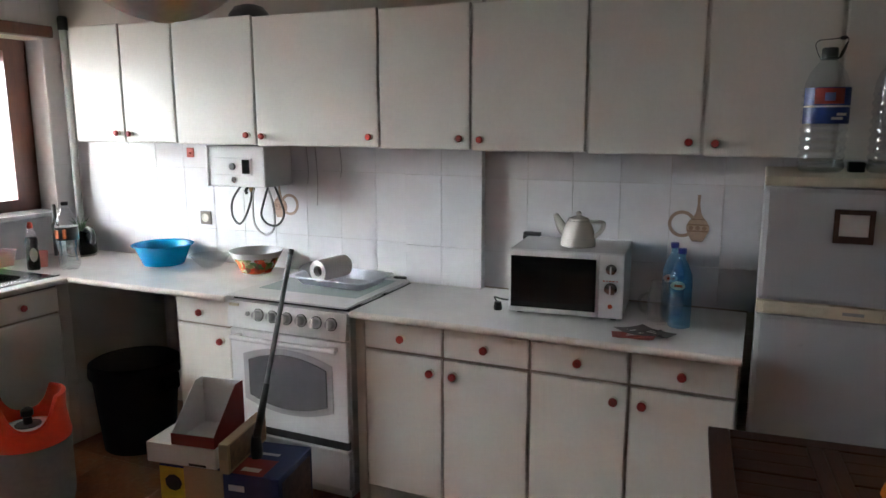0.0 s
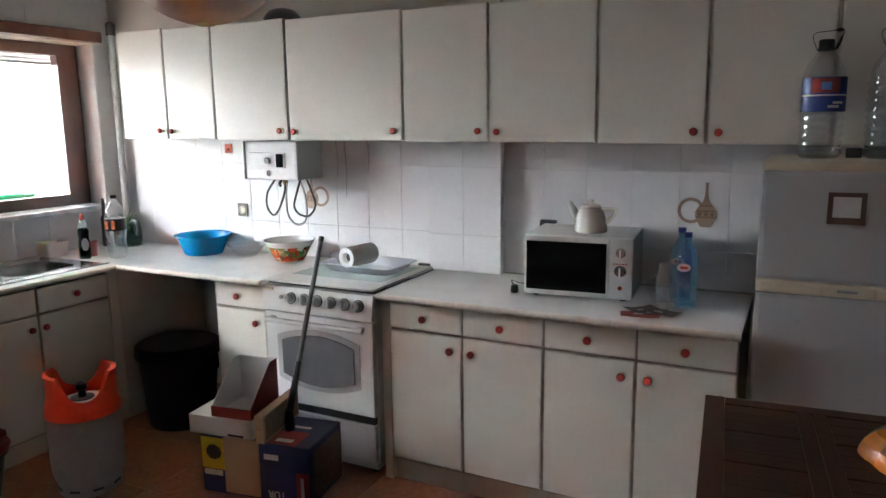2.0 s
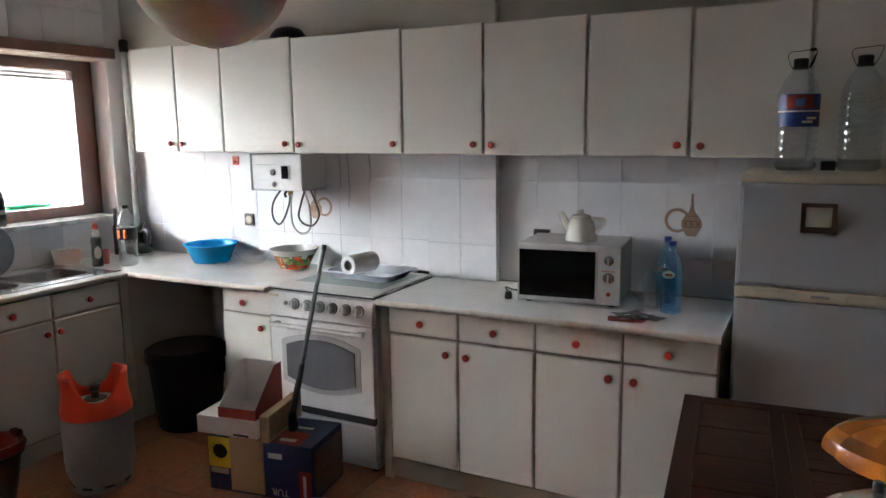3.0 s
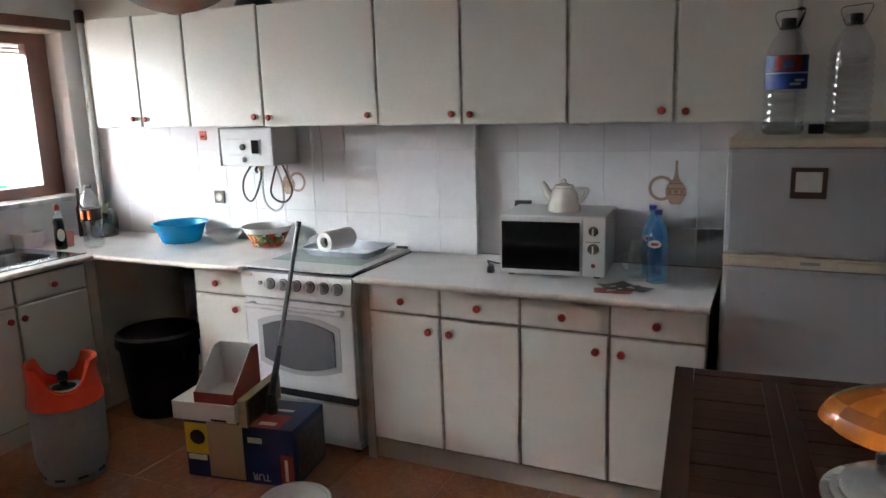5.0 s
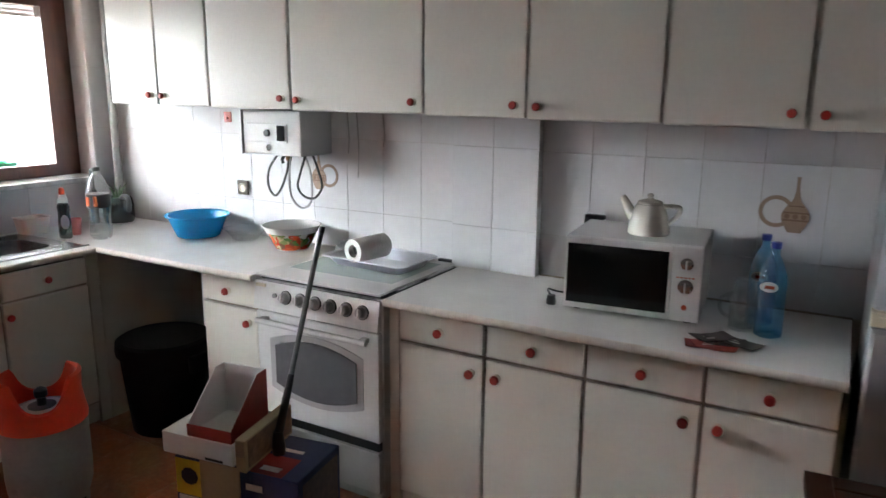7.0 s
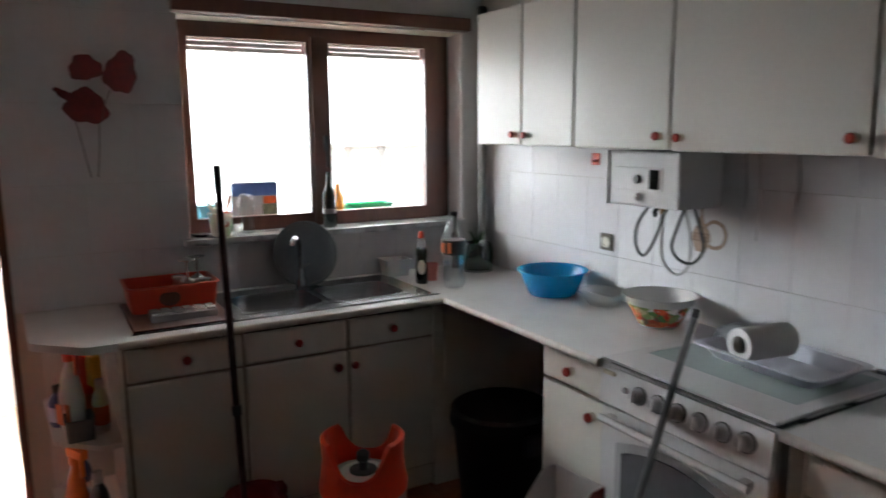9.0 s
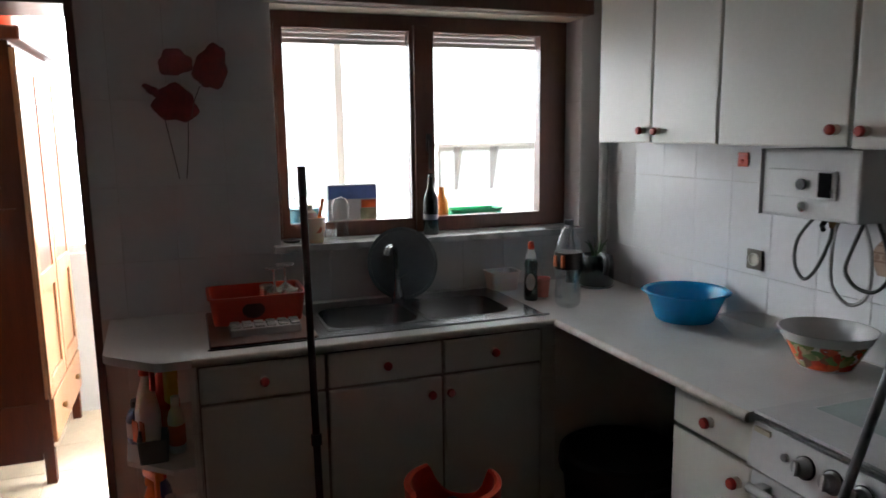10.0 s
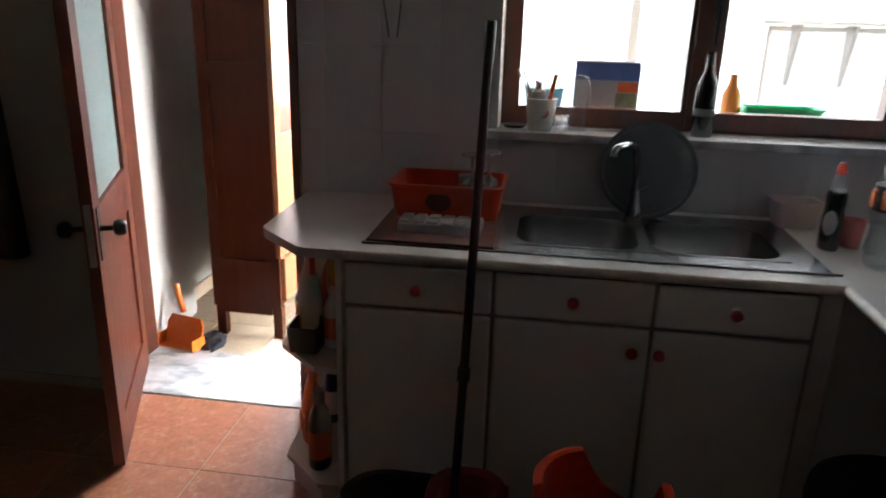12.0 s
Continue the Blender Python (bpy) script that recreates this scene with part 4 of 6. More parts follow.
part("front_opening", turned([(0.035, 0), (0.035, 0.002)], 24, Matrix.Translation((0.126, -0.02, 0.055)) @ Matrix.Rotation(radians(90), 4, "Y"), 0.9, 1.2), M_MAHOG, rack, "dark oval grip hole")
tray = thing("ice_tray", pose(-3.19, 1.26, SZ + 0.006), "white moulded ice cube tray by the dish rack", "tray")
bm = bm_new()
add_box(bm, (-0.05, -0.125, 0.0), (0.05, 0.125, 0.028), 0.005)
part("body", bm, G_ICETRAY, tray)
for k in range(6):
    for sx in (-1, 1):
        part("cell", solid((sx * 0.025 - 0.019, -0.105 + 0.042 * k - 0.017, 0.0285), (sx * 0.025 + 0.019, -0.105 + 0.042 * k + 0.017, 0.036), 0.004), G_ICETRAY, tray)


def wine_glass(x, y, z):
    g = thing("wine_glass", pose(x, y, z) @ Matrix.Scale(1.04, 4), "clear stemmed wine glass drying upside down in the rack", "glass", "drying glasses")
    part("bowl", turned([(0.031, 0.0), (0.037, 0.03), (0.031, 0.062), (0.007, 0.080), (0.004, 0.079), (0.0285, 0.061), (0.0345, 0.03), (0.029, 0.001), (0.031, 0.0)], 28), G_SOLID, g)
    part("stem", turned([(0.0065, 0.080), (0.0048, 0.10), (0.0048, 0.132), (0.009, 0.142)], 16), G_SOLID, g)
    part("foot", turned([(0.009, 0.142), (0.036, 0.1485), (0.0375, 0.151), (0.036, 0.1535), (0.010, 0.1535), (0.0001, 0.152)], 28), G_SOLID, g)


wine_glass(-3.42, 1.325, SZ + 0.040)
wine_glass(-3.475, 1.375, SZ + 0.040)
for x, y in ((-3.375, 1.385), (-3.49, 1.300)):
    g = thing("tumbler", pose(x, y, SZ + 0.013), "clear glass tumbler drying upside down in the rack", "glass", "drying glasses")
    part("glass", turned([(0.036, 0.0), (0.030, 0.095), (0.028, 0.104), (0.0001, 0.105), (0.0001, 0.092), (0.0265, 0.091), (0.033, 0.001), (0.036, 0.0)], 28), G_SOLID, g)

# ---- bottles and pots in the corner ----
soap = thing("dish_soap", pose(-3.30, 2.395, CT), "dark green dish soap bottle with red cap", "bottle")
part("bottle", turned([(0.034, 0), (0.038, 0.01), (0.037, 0.08), (0.033, 0.12), (0.036, 0.16), (0.030, 0.175)], 28, None, 1.0, 0.75), M_DARKLIQ, soap)
part("shoulder", turned([(0.030, 0.175), (0.027, 0.20), (0.013, 0.222)], 28, None, 1.0, 0.8), G_CLEAR, soap, "empty clear shoulder")
part("cap", turned([(0.014, 0.222), (0.015, 0.235), (0.010, 0.255), (0.0001, 0.258)], 20), M_REDPL, soap, "red flip cap")
part("label_patch", turned([(0.024, 0.0), (0.024, 0.001)], 24, Matrix.Translation((0.033, -0.018, 0.085)) @ Vector((1, -0.7, 0)).to_track_quat("Z", "Y").to_matrix().to_4x4(), 0.8, 1.5), M_CLOUDY, soap, "pale oval label")

cola = thing("soda_bottle", pose(-3.125, 2.475, CT) @ Matrix.Scale(1.09, 4), "clear two-litre soda bottle with black and orange label", "bottle")
part("bottle", turned([(0.036, 0.0), (0.048, 0.02), (0.051, 0.05), (0.045, 0.10), (0.051, 0.145), (0.051, 0.215), (0.044, 0.25), (0.022, 0.295), (0.014, 0.305), (0.014, 0.318)], 32), G_CLEAR, cola)
part("label", turned([(0.0515, 0.150), (0.0518, 0.152), (0.0518, 0.210), (0.0515, 0.212)], 32), M_COLA, cola, "black printed label")
for lo, hi in (((0.030, -0.048, 0.160), (0.044, -0.038, 0.204)), ((-0.012, -0.056, 0.160), (0.008, -0.050, 0.200))):
    part("label_mark", boxes((lo, hi)), M_LABELORANGE, cola, "orange label bar")
part("cap", turned([(0.016, 0.315), (0.016, 0.332), (0.0001, 0.333)], 20), M_BLACK, cola, "black screw cap")
part("water", turned([(0.032, 0.003), (0.045, 0.022), (0.047, 0.05), (0.042, 0.10), (0.044, 0.115), (0.0001, 0.115)], 28), G_WATER, cola, "water left in the bottle")

tubw = thing("plastic_tub", pose(-3.545, 2.37, CT), "cloudy white plastic food tub against the tiles", "tub")
part("tub", loft(bm_new(), [(rounded(-0.045, 0.045, -0.06, 0.06, 0.015), 0.0), (rounded(-0.055, 0.055, -0.072, 0.072, 0.015), 0.085), (rounded(-0.06, 0.06, -0.077, 0.077, 0.015), 0.088), (rounded(-0.05, 0.05, -0.067, 0.067, 0.015), 0.086), (rounded(-0.04, 0.04, -0.055, 0.055, 0.015), 0.006)], True, True), M_CLOUDY, tubw)
cupp = thing("pink_cup", pose(-3.335, 2.47, CT), "small pink plastic cup behind the soap bottle", "cup")
part("cup", turned([(0.026, 0), (0.034, 0.085), (0.031, 0.084), (0.024, 0.005), (0.0001, 0.005)], 24), M_PINK, cupp)

pot = thing("plant_pot", pose(-3.43, 2.80, CT), "dark green enamel kettle used as a plant pot", "plant pot")
part("saucer", turned([(0.075, 0), (0.09, 0.012), (0.086, 0.012), (0.07, 0.004), (0.0001, 0.004)], 32), M_WHITE, pot, "white saucer")
part("body", turned([(0.070, 0.005), (0.082, 0.02), (0.083, 0.10), (0.074, 0.145), (0.066, 0.152), (0.060, 0.145), (0.0001, 0.13)], 32), M_DARKGREEN, pot)
part("handle", tube(spline([(0.062, -0.02, 0.150), (0.100, -0.03, 0.166), (0.138, -0.038, 0.158), (0.152, -0.042, 0.125), (0.142, -0.040, 0.085)], 6), 0.013, 10), M_BLACK, pot, "black handle")
part("spout", tube(spline([(-0.07, 0.0, 0.08), (-0.11, -0.01, 0.12), (-0.125, -0.01, 0.15)], 5), 0.014, 10, 0.009), M_DARKGREEN, pot)
for k in range(9):
    a = k * 0.7
    part("leaf", tube(spline([(0.01 * math.cos(a), 0.01 * math.sin(a), 0.12), (0.03 * math.cos(a), 0.03 * math.sin(a), 0.19), (0.055 * math.cos(a), 0.055 * math.sin(a), 0.21 + 0.02 * math.sin(k * 2.1))], 4), 0.006, 6, 0.001), M_LEAF, pot)
brush = thing("bottle_brush", pose(-3.56, 2.74, CT), "dark bottle brush standing behind the plant pot", "brush")
part("brush", turned([(0.022, 0), (0.022, 0.18), (0.012, 0.20), (0.010, 0.30), (0.0001, 0.305)], 16), M_BLACK, brush)

basin = thing("washing_up_bowl", pose(-2.780, 2.790, CT) @ Matrix.Scale(0.87, 4), "bright blue plastic washing-up bowl with two grips", "bowl")
part("bowl", turned([(0.118, 0.0), (0.125, 0.006), (0.170, 0.118), (0.186, 0.122), (0.190, 0.128), (0.184, 0.133), (0.166, 0.128), (0.120, 0.012), (0.0001, 0.010)], 48), M_BLUE, basin)
clear = thing("plastic_bowl", pose(-2.475, 2.82, CT), "clear plastic bowl on the worktop", "bowl")
part("bowl", turned([(0.05, 0.0), (0.055, 0.004), (0.105, 0.065), (0.112, 0.068), (0.103, 0.068), (0.05, 0.008), (0.0001, 0.008)], 36), G_CLEAR, clear)
fruit = thing("printed_bowl", pose(-2.160, 2.812, CT) @ Matrix.Scale(0.90, 4), "white melamine bowl with printed fruit and leaves", "bowl")
part("bowl", turned([(0.082, 0.0), (0.086, 0.004), (0.150, 0.125), (0.156, 0.130), (0.150, 0.131), (0.084, 0.012), (0.0001, 0.010)], 48), M_WHITE, fruit)
print_band = part("print_band", add_lathe(bm_new(), [(0.0875, 0.006), (0.1350, 0.095)], 48, caps=False), M_FRUIT, fruit, "printed band of red fruit and green leaves")
# tray and paper roll on the stove
LZ = 0.895
trayw = thing("plastic_tray", pose(-1.592, 2.725, LZ, 0, 0, -3) @ Matrix.Scale(0.91, 4), "pale lilac plastic tray on the stove lid", "tray")
part("tray", loft(bm_new(), [(rounded(-0.19, 0.19, -0.105, 0.105, 0.03), 0.0), (rounded(-0.225, 0.225, -0.14, 0.14, 0.04), 0.042), (rounded(-0.245, 0.245, -0.16, 0.16, 0.045), 0.044),
                             (rounded(-0.243, 0.243, -0.158, 0.158, 0.045), 0.048), (rounded(-0.22, 0.22, -0.135, 0.135, 0.04), 0.046), (rounded(-0.185, 0.185, -0.10, 0.10, 0.03), 0.005)], True, True), M_LAVENDER, trayw)
roll = thing("paper_roll", pose(-1.615, 2.695, LZ + 0.080, 0, 0, 80) @ Matrix.Scale(0.92, 4), "white kitchen paper roll lying on the tray", "paper roll")
mroll = Matrix.Rotation(radians(90), 4, "Y") @ Matrix.Translation((0, 0, -0.115))
bm = bm_new()
add_lathe(bm, [(0.029, 0.0), (0.054, 0.0), (0.056, 0.004), (0.056, 0.196), (0.054, 0.20), (0.029, 0.20), (0.029, 0.0)], 36, mroll, caps=False)
part("paper", bm, M_PAPER, roll)
# closed black cylinder in place of the dark inside of the hollow core
part("core", turned([(0.0286, 0.030), (0.0286, 0.172)], 20, mroll), M_BLACK, roll, "black plug painting the shade inside the core")
bag = thing("plastic_bag", pose(-1.80, 2.80, LZ), "crumpled thin clear plastic bag beside the tray", "bag")
bm = turned([(0.055, 0), (0.075, 0.02), (0.065, 0.05), (0.03, 0.07), (0.0001, 0.072)], 22)
for v in bm.verts:
    v.co += Vector((noise.noise(v.co * 28), noise.noise(v.co * 31 + Vector((5, 0, 0))), 0.0)) * 0.02
part("bag", bm, mat("thin_film", (0.66, 0.68, 0.70), 0.25, trans=0.5, bump=0.1), bag)

# ---- water heater ----
heater = thing("water_heater", pose(-2.195, BW - 0.0065, 1.334), "white wall-mounted gas water heater under the cabinets", "water heater")
part("casing", solid((-0.175, -0.225, 0.0), (0.175, -0.001, 0.204), 0.010), M_WHITE, heater)
plate = part("control_plate", solid((-0.145, -0.231, 0.06), (0.10, -0.2245, 0.145), 0.004), M_WHITE, heater)
part("dial", turned([(0.017, 0), (0.016, 0.010), (0.0001, 0.011)], 20, Matrix.Translation((-0.015, -0.231, 0.102)) @ Matrix.Rotation(radians(90), 4, "X")), M_BLACK, plate, "black dial")
part("display", solid((0.042, -0.234, 0.068), (0.088, -0.231, 0.138), 0.002), M_BLACKGLASS, plate, "dark display window")
part("button", turned([(0.017, 0), (0.015, 0.009), (0.0001, 0.010)], 20, Matrix.Translation((-0.01, -0.225, 0.036)) @ Matrix.Rotation(radians(90), 4, "X")), M_CHROME, heater, "chrome button")
part("edge_strip", solid((-0.190, -0.232, 0.0), (-0.1755, -0.19, 0.204), 0.006), M_WHITE, heater)
part("outlet_tap", tube([(-0.03, -0.10, 0.0), (-0.035, -0.12, -0.03), (-0.02, -0.13, -0.04)], 0.008, 8), M_BLACK, heater, "black outlet tap")
part("valve", turned([(0.012, -0.035), (0.016, -0.02), (0.012, 0.0)], 14, Matrix.Translation((-0.01, -0.10, 0))), M_BRASS, heater, "brass valve")
for pts, mt, r in (([(-0.012, -0.10, -0.02), (-0.006, -0.12, -0.08), (-0.038, -0.13, -0.165), (-0.090, -0.12, -0.205), (-0.148, -0.10, -0.165), (-0.158, -0.08, -0.085), (-0.105, -0.06, 0.0)], M_HOSE, 0.0055),
                   ([(0.095, -0.10, 0.0), (0.078, -0.12, -0.08), (0.066, -0.13, -0.150), (0.095, -0.12, -0.195), (0.150, -0.11, -0.200), (0.178, -0.09, -0.145), (0.145, -0.08, -0.06), (0.100, -0.06, 0.0)], M_HOSE, 0.0055),
                   ([(0.002, -0.10, 0.0), (-0.002, -0.11, -0.10), (0.015, -0.12, -0.205), (0.070, -0.11, -0.255), (0.120, -0.10, -0.215), (0.105, -0.08, -0.10), (0.060, -0.07, 0.0)], M_HOSEG, 0.0055)):
    part("hose", tube(spline(pts, 8), r, 10), mt, heater)

# ---- small things on the back wall ----
BT = BW - 0.0037
socket = thing("wall_socket", pose(-2.615, BT, 1.130), "brown-framed wall socket on the tiles", "socket")
part("frame", solid((-0.037, -0.009, -0.037), (0.037, 0, 0.037), 0.003), mat("dark_bronze_plastic", (0.10, 0.08, 0.06), 0.4), socket)
part("insert", turned([(0.024, 0), (0.024, 0.004), (0.018, 0.004), (0.016, 0.001), (0.0001, 0.001)], 24, Matrix.Translation((0, -0.009, 0)) @ Matrix.Rotation(radians(90), 4, "X")), M_CREAM, socket)
redsq = thing("red_hook", pose(-2.70, BT, 1.49), "small red square adhesive hook on the tiles", "hook")
part("plate", solid((-0.026, -0.006, -0.026), (0.026, 0, 0.026), 0.004), M_REDPL, redsq)
part("peg", turned([(0.008, 0), (0.006, 0.012), (0.0001, 0.013)], 12, Matrix.Translation((0, -0.006, -0.006)) @ Matrix.Rotation(radians(90), 4, "X")), M_REDPL, redsq)


def jug_print(x, z, side=-1):
    """A flat printed flask with a ring handle on the tiles."""
    d = thing("tile_print", pose(x, BT - 0.0005, z), "brown printed flask with ring on the wall tiles", "tile print", "flask prints")
    flat = Matrix.Rotation(radians(90), 4, "X")
    half = [(0.020, 0.0), (0.028, 0.012), (0.044, 0.045), (0.044, 0.065), (0.034, 0.085), (0.018, 0.103), (0.010, 0.122), (0.0055, 0.15), (0.0055, 0.185), (0.008, 0.192)]
    out = half + [(-a, b) for a, b in reversed(half)]
    part("flask", add_prism(bm_new(), out, 0.0016, flat), M_TANPRINT, d)
    for z0, z1 in ((0.040, 0.046), (0.066, 0.072), (0.090, 0.094)):
        part("band", boxes(((-0.041 if z0 < 0.08 else -0.028, -0.0026, z0), (0.041 if z0 < 0.08 else 0.028, -0.0017, z1))), M_BROWNPRINT, d)
    for k in (-1, 0, 1):
        part("dot", turned([(0.009, 0), (0.009, 0.001)], 12, Matrix.Translation((0.026 * k, -0.0017, 0.056)) @ flat), M_BROWNPRINT, d)
    bm = bm_new()
    add_lathe(bm, [(0.042, 0.0), (0.056, 0.0), (0.056, 0.0012), (0.042, 0.0012), (0.042, 0.0)], 32, Matrix.Translation((side * 0.062, 0, 0.070)) @ flat, caps=False)
    part("ring", bm, M_TANPRINT, d)


jug_print(-0.020, 1.163)
jug_print(-2.108, 1.158, 1)
pipe = thing("pipe", pose(-3.565, 2.915, CT), "grey painted pipe running up the wall corner", "pipe")
part("tube", turned([(0.022, 0.0), (0.022, 1.30)], 16), M_PIPE, pipe)
part("cap", turned([(0.028, 1.30), (0.028, 1.37), (0.02, 1.38), (0.0001, 1.38)], 16), M_BLACK, pipe, "dark cap")
wire = thing("hanging_wire", pose(-1.93, BT, 1.50), "loose grey wires hanging down the tiles", "wire")
for dx, ln in ((0.0, 0.16), (0.055, 0.27), (0.20, 0.12)):
    part("strand", tube(spline([(dx, -0.004, 0.05), (dx + 0.012, -0.006, -ln * 0.5), (dx + 0.004, -0.004, -ln)], 5), 0.0022, 6), M_PIPE, wire)
vent = thing("hat", pose(-2.12, 2.80, 2.137), "dark rounded cap lying on the wall cabinet", "cap")
part("crown", turned([(0.10, 0), (0.098, 0.03), (0.07, 0.065), (0.03, 0.078), (0.0001, 0.08)], 28), M_BLACK, vent)

# ---- around the microwave ----
mw = thing("microwave", pose(-0.695, 2.555, CT, 0, 0, 5), "white microwave oven with black glass door", "microwave")
MW, MD, MH = 0.450, 0.355, 0.255
part("case", solid((0, 0.012, 0.012), (MW, MD, MH + 0.012), 0.006), M_WHITE, mw)
face = part("door", solid((0.0, 0.0, 0.014), (0.355, 0.0125, MH + 0.010), 0.004), M_WHITE, mw)
part("door_glass", solid((0.010, -0.002, 0.035), (0.345, 0.001, MH - 0.012), 0.001), M_BLACKGLASS, face, "black glass window")
ctl = part("control_panel", solid((0.357, 0.0, 0.014), (MW, 0.0125, MH + 0.010), 0.004), M_WHITE, mw)
for z, r in ((0.208, 0.021), (0.132, 0.025)):
    dial = part("dial", turned([(r, 0), (r * 0.96, 0.005), (r * 0.75, 0.006), (r * 0.70, 0.020), (0.0001, 0.021)], 28, Matrix.Translation((0.402, 0.0, z)) @ Matrix.Rotation(radians(90), 4, "X")), M_CHROME, ctl, "silver dial")
    part("pointer", boxes(((0.399, -0.0255, z - r * 0.7), (0.405, -0.0205, z + r * 0.7))), M_WHITE, dial)
part("mark", boxes(*[((0.372 + 0.012 * k, -0.0008, 0.160), (0.380 + 0.012 * k, 0.0005, 0.164)) for k in range(5)]), M_REDPRINT, ctl)
part("logo_badge", turned([(0.009, 0), (0.009, 0.001)], 16, Matrix.Translation((0.402, 0.0, 0.062)) @ Matrix.Rotation(radians(90), 4, "X")), M_REDPRINT, ctl, "small red round badge")
for x in (0.04, MW - 0.04):
    for y in (0.05, MD - 0.04):
        part("foot", turned([(0.014, 0), (0.014, 0.0125)], 12, Matrix.Translation((x, y, 0))), M_BLACK, mw)

pot2 = thing("teapot", pose(-0.460, 2.735, CT + MH + 0.012, 0, 0, 4), "cream ceramic teapot standing on the microwave", "teapot")
part("body", turned([(0.068, 0.0), (0.072, 0.005), (0.069, 0.030), (0.058, 0.075), (0.048, 0.100), (0.044, 0.104), (0.0001, 0.105)], 40), M_PORCELAIN, pot2)
part("lid", turned([(0.044, 0.105), (0.040, 0.114), (0.015, 0.121), (0.008, 0.125), (0.012, 0.133), (0.007, 0.140), (0.0001, 0.141)], 28), M_PORCELAIN, pot2)
part("spout", tube(spline([(-0.040, 0, 0.045), (-0.068, 0, 0.075), (-0.084, 0, 0.105), (-0.096, 0, 0.126)], 5), 0.026, 14, 0.009), M_PORCELAIN, pot2)
part("handle", tube(spline([(0.044, 0, 0.098), (0.080, 0, 0.100), (0.100, 0, 0.094), (0.092, 0, 0.066), (0.060, 0, 0.034)], 4), 0.0085, 10), M_PORCELAIN, pot2)


def water_bottle(x, y, label):
    b = thing("water_bottle", pose(x, y, CT), label, "bottle", "blue bottles")
    part("bottle", turned([(0.030, 0.0), (0.041, 0.006), (0.042, 0.03), (0.0405, 0.035), (0.042, 0.04), (0.042, 0.17), (0.040, 0.20), (0.024, 0.245), (0.0135, 0.262), (0.0135, 0.285)], 32), G_BLUE, b)
    part("cap", turned([(0.0155, 0.283), (0.0155, 0.302), (0.0001, 0.303)], 20), M_CAPBLUE, b, "dark blue screw cap")
    part("label", turned([(0.026, 0.0), (0.026, 0.0015)], 24, Matrix.Translation((-0.006, -0.0425, 0.168)) @ Matrix.Rotation(radians(90), 4, "X"), 1.0, 0.62), M_CLOUDY, b, "white oval label")
    part("label_mark", boxes(((-0.018, -0.0465, 0.163), (0.010, -0.0445, 0.173))), M_REDPRINT, b, "red label bar")
    return b


water_bottle(-0.043, 2.63, "blue tinted plastic water bottle with oval label")
water_bottle(-0.083, 2.75, "blue tinted plastic water bottle behind the other")
jar = thing("glass_jug", pose(-0.122, 2.665, CT), "empty clear glass jug with handle", "jug")
part("jug", turned([(0.040, 0.0), (0.043, 0.006), (0.044, 0.10), (0.034, 0.14), (0.032, 0.165), (0.028, 0.165), (0.030, 0.14), (0.040, 0.10), (0.038, 0.010), (0.0001, 0.010)], 32), G_TABLEGLASS, jar)
part("handle", tube(spline([(-0.04, 0, 0.03), (-0.07, 0, 0.05), (-0.072, 0, 0.09), (-0.04, 0, 0.115)], 5), 0.006, 8), G_TABLEGLASS, jar)
for k, (dx, dy, a, mt, w) in enumerate(((-0.030, -0.012, 14, M_REDCARD, "red printed leaflet"), (0.004, -0.020, -4, M_REDCARD, "red printed leaflet"), (-0.012, -0.006, 28, M_REDCARD, "red printed leaflet"),
                                        (0.020, 0.022, 8, M_COLA, "dark printed leaflet"), (0.062, 0.030, -22, M_COLA, "dark printed leaflet"), (-0.022, 0.036, 40, M_COLA, "dark printed leaflet"))):
    bm = bm_new()
    sheet = [[[bm.verts.new((-0.06 + 0.02 * i, -0.036 + 0.036 * j, h + 0.006 * ((i - 3) / 3) ** 2 * (1 if k % 2 else 0.4))) for j in range(3)] for i in range(7)] for h in (0.0, 0.0012)]
    for i in range(6):
        for j in range(2):
            for g in sheet:
                bm.faces.new((g[i][j], g[i + 1][j], g[i + 1][j + 1], g[i][j + 1]))
    for i in range(6):
        for j in (0, 2):
            bm.faces.new((sheet[0][i][j], sheet[0][i + 1][j], sheet[1][i + 1][j], sheet[1][i][j]))
    for j in range(2):
        for i in (0, 6):
            bm.faces.new((sheet[0][i][j], sheet[0][i][j + 1], sheet[1][i][j + 1], sheet[1][i][j]))
    lf = tagged(part("leaflet", bm, mt), w + " lying on the worktop", "leaflet", "leaflets")
    lf.matrix_world = pose(-0.165 + dx, 2.455 + dy, CT + 0.0004 + 0.0019 * k, 0, 0, a)
    part("print_bar", boxes(((-0.045, -0.012, 0.0016), (0.005, -0.004, 0.0021)), ((-0.045, 0.006, 0.0016), (-0.01, 0.010, 0.0021))), M_CLOUDY, lf, "pale unreadable lettering")
plug = thing("plug", pose(-0.755, 2.60, CT), "black plug and cable beside the microwave", "plug")
part("plug_body", turned([(0.016, 0), (0.018, 0.010), (0.014, 0.034), (0.0001, 0.036)], 16), M_BLACK, plug)
part("cable", tube(spline([(0, 0, 0.030), (-0.025, 0.03, 0.045), (-0.01, 0.10, 0.02), (0.06, 0.16, 0.006), (0.12, 0.20, 0.006)], 6), 0.0035, 8), M_BLACK, plug)
outlet = thing("wall_plug", pose(-0.715, BT, 1.150), "dark plug in a wall socket above the microwave", "plug")
part("plate", solid((-0.042, -0.030, -0.004), (0.036, 0, 0.014), 0.005), M_BLACK, outlet)
part("plug_body", solid((-0.042, -0.034, -0.020), (-0.024, -0.004, 0.0), 0.004), M_BLACK, outlet)
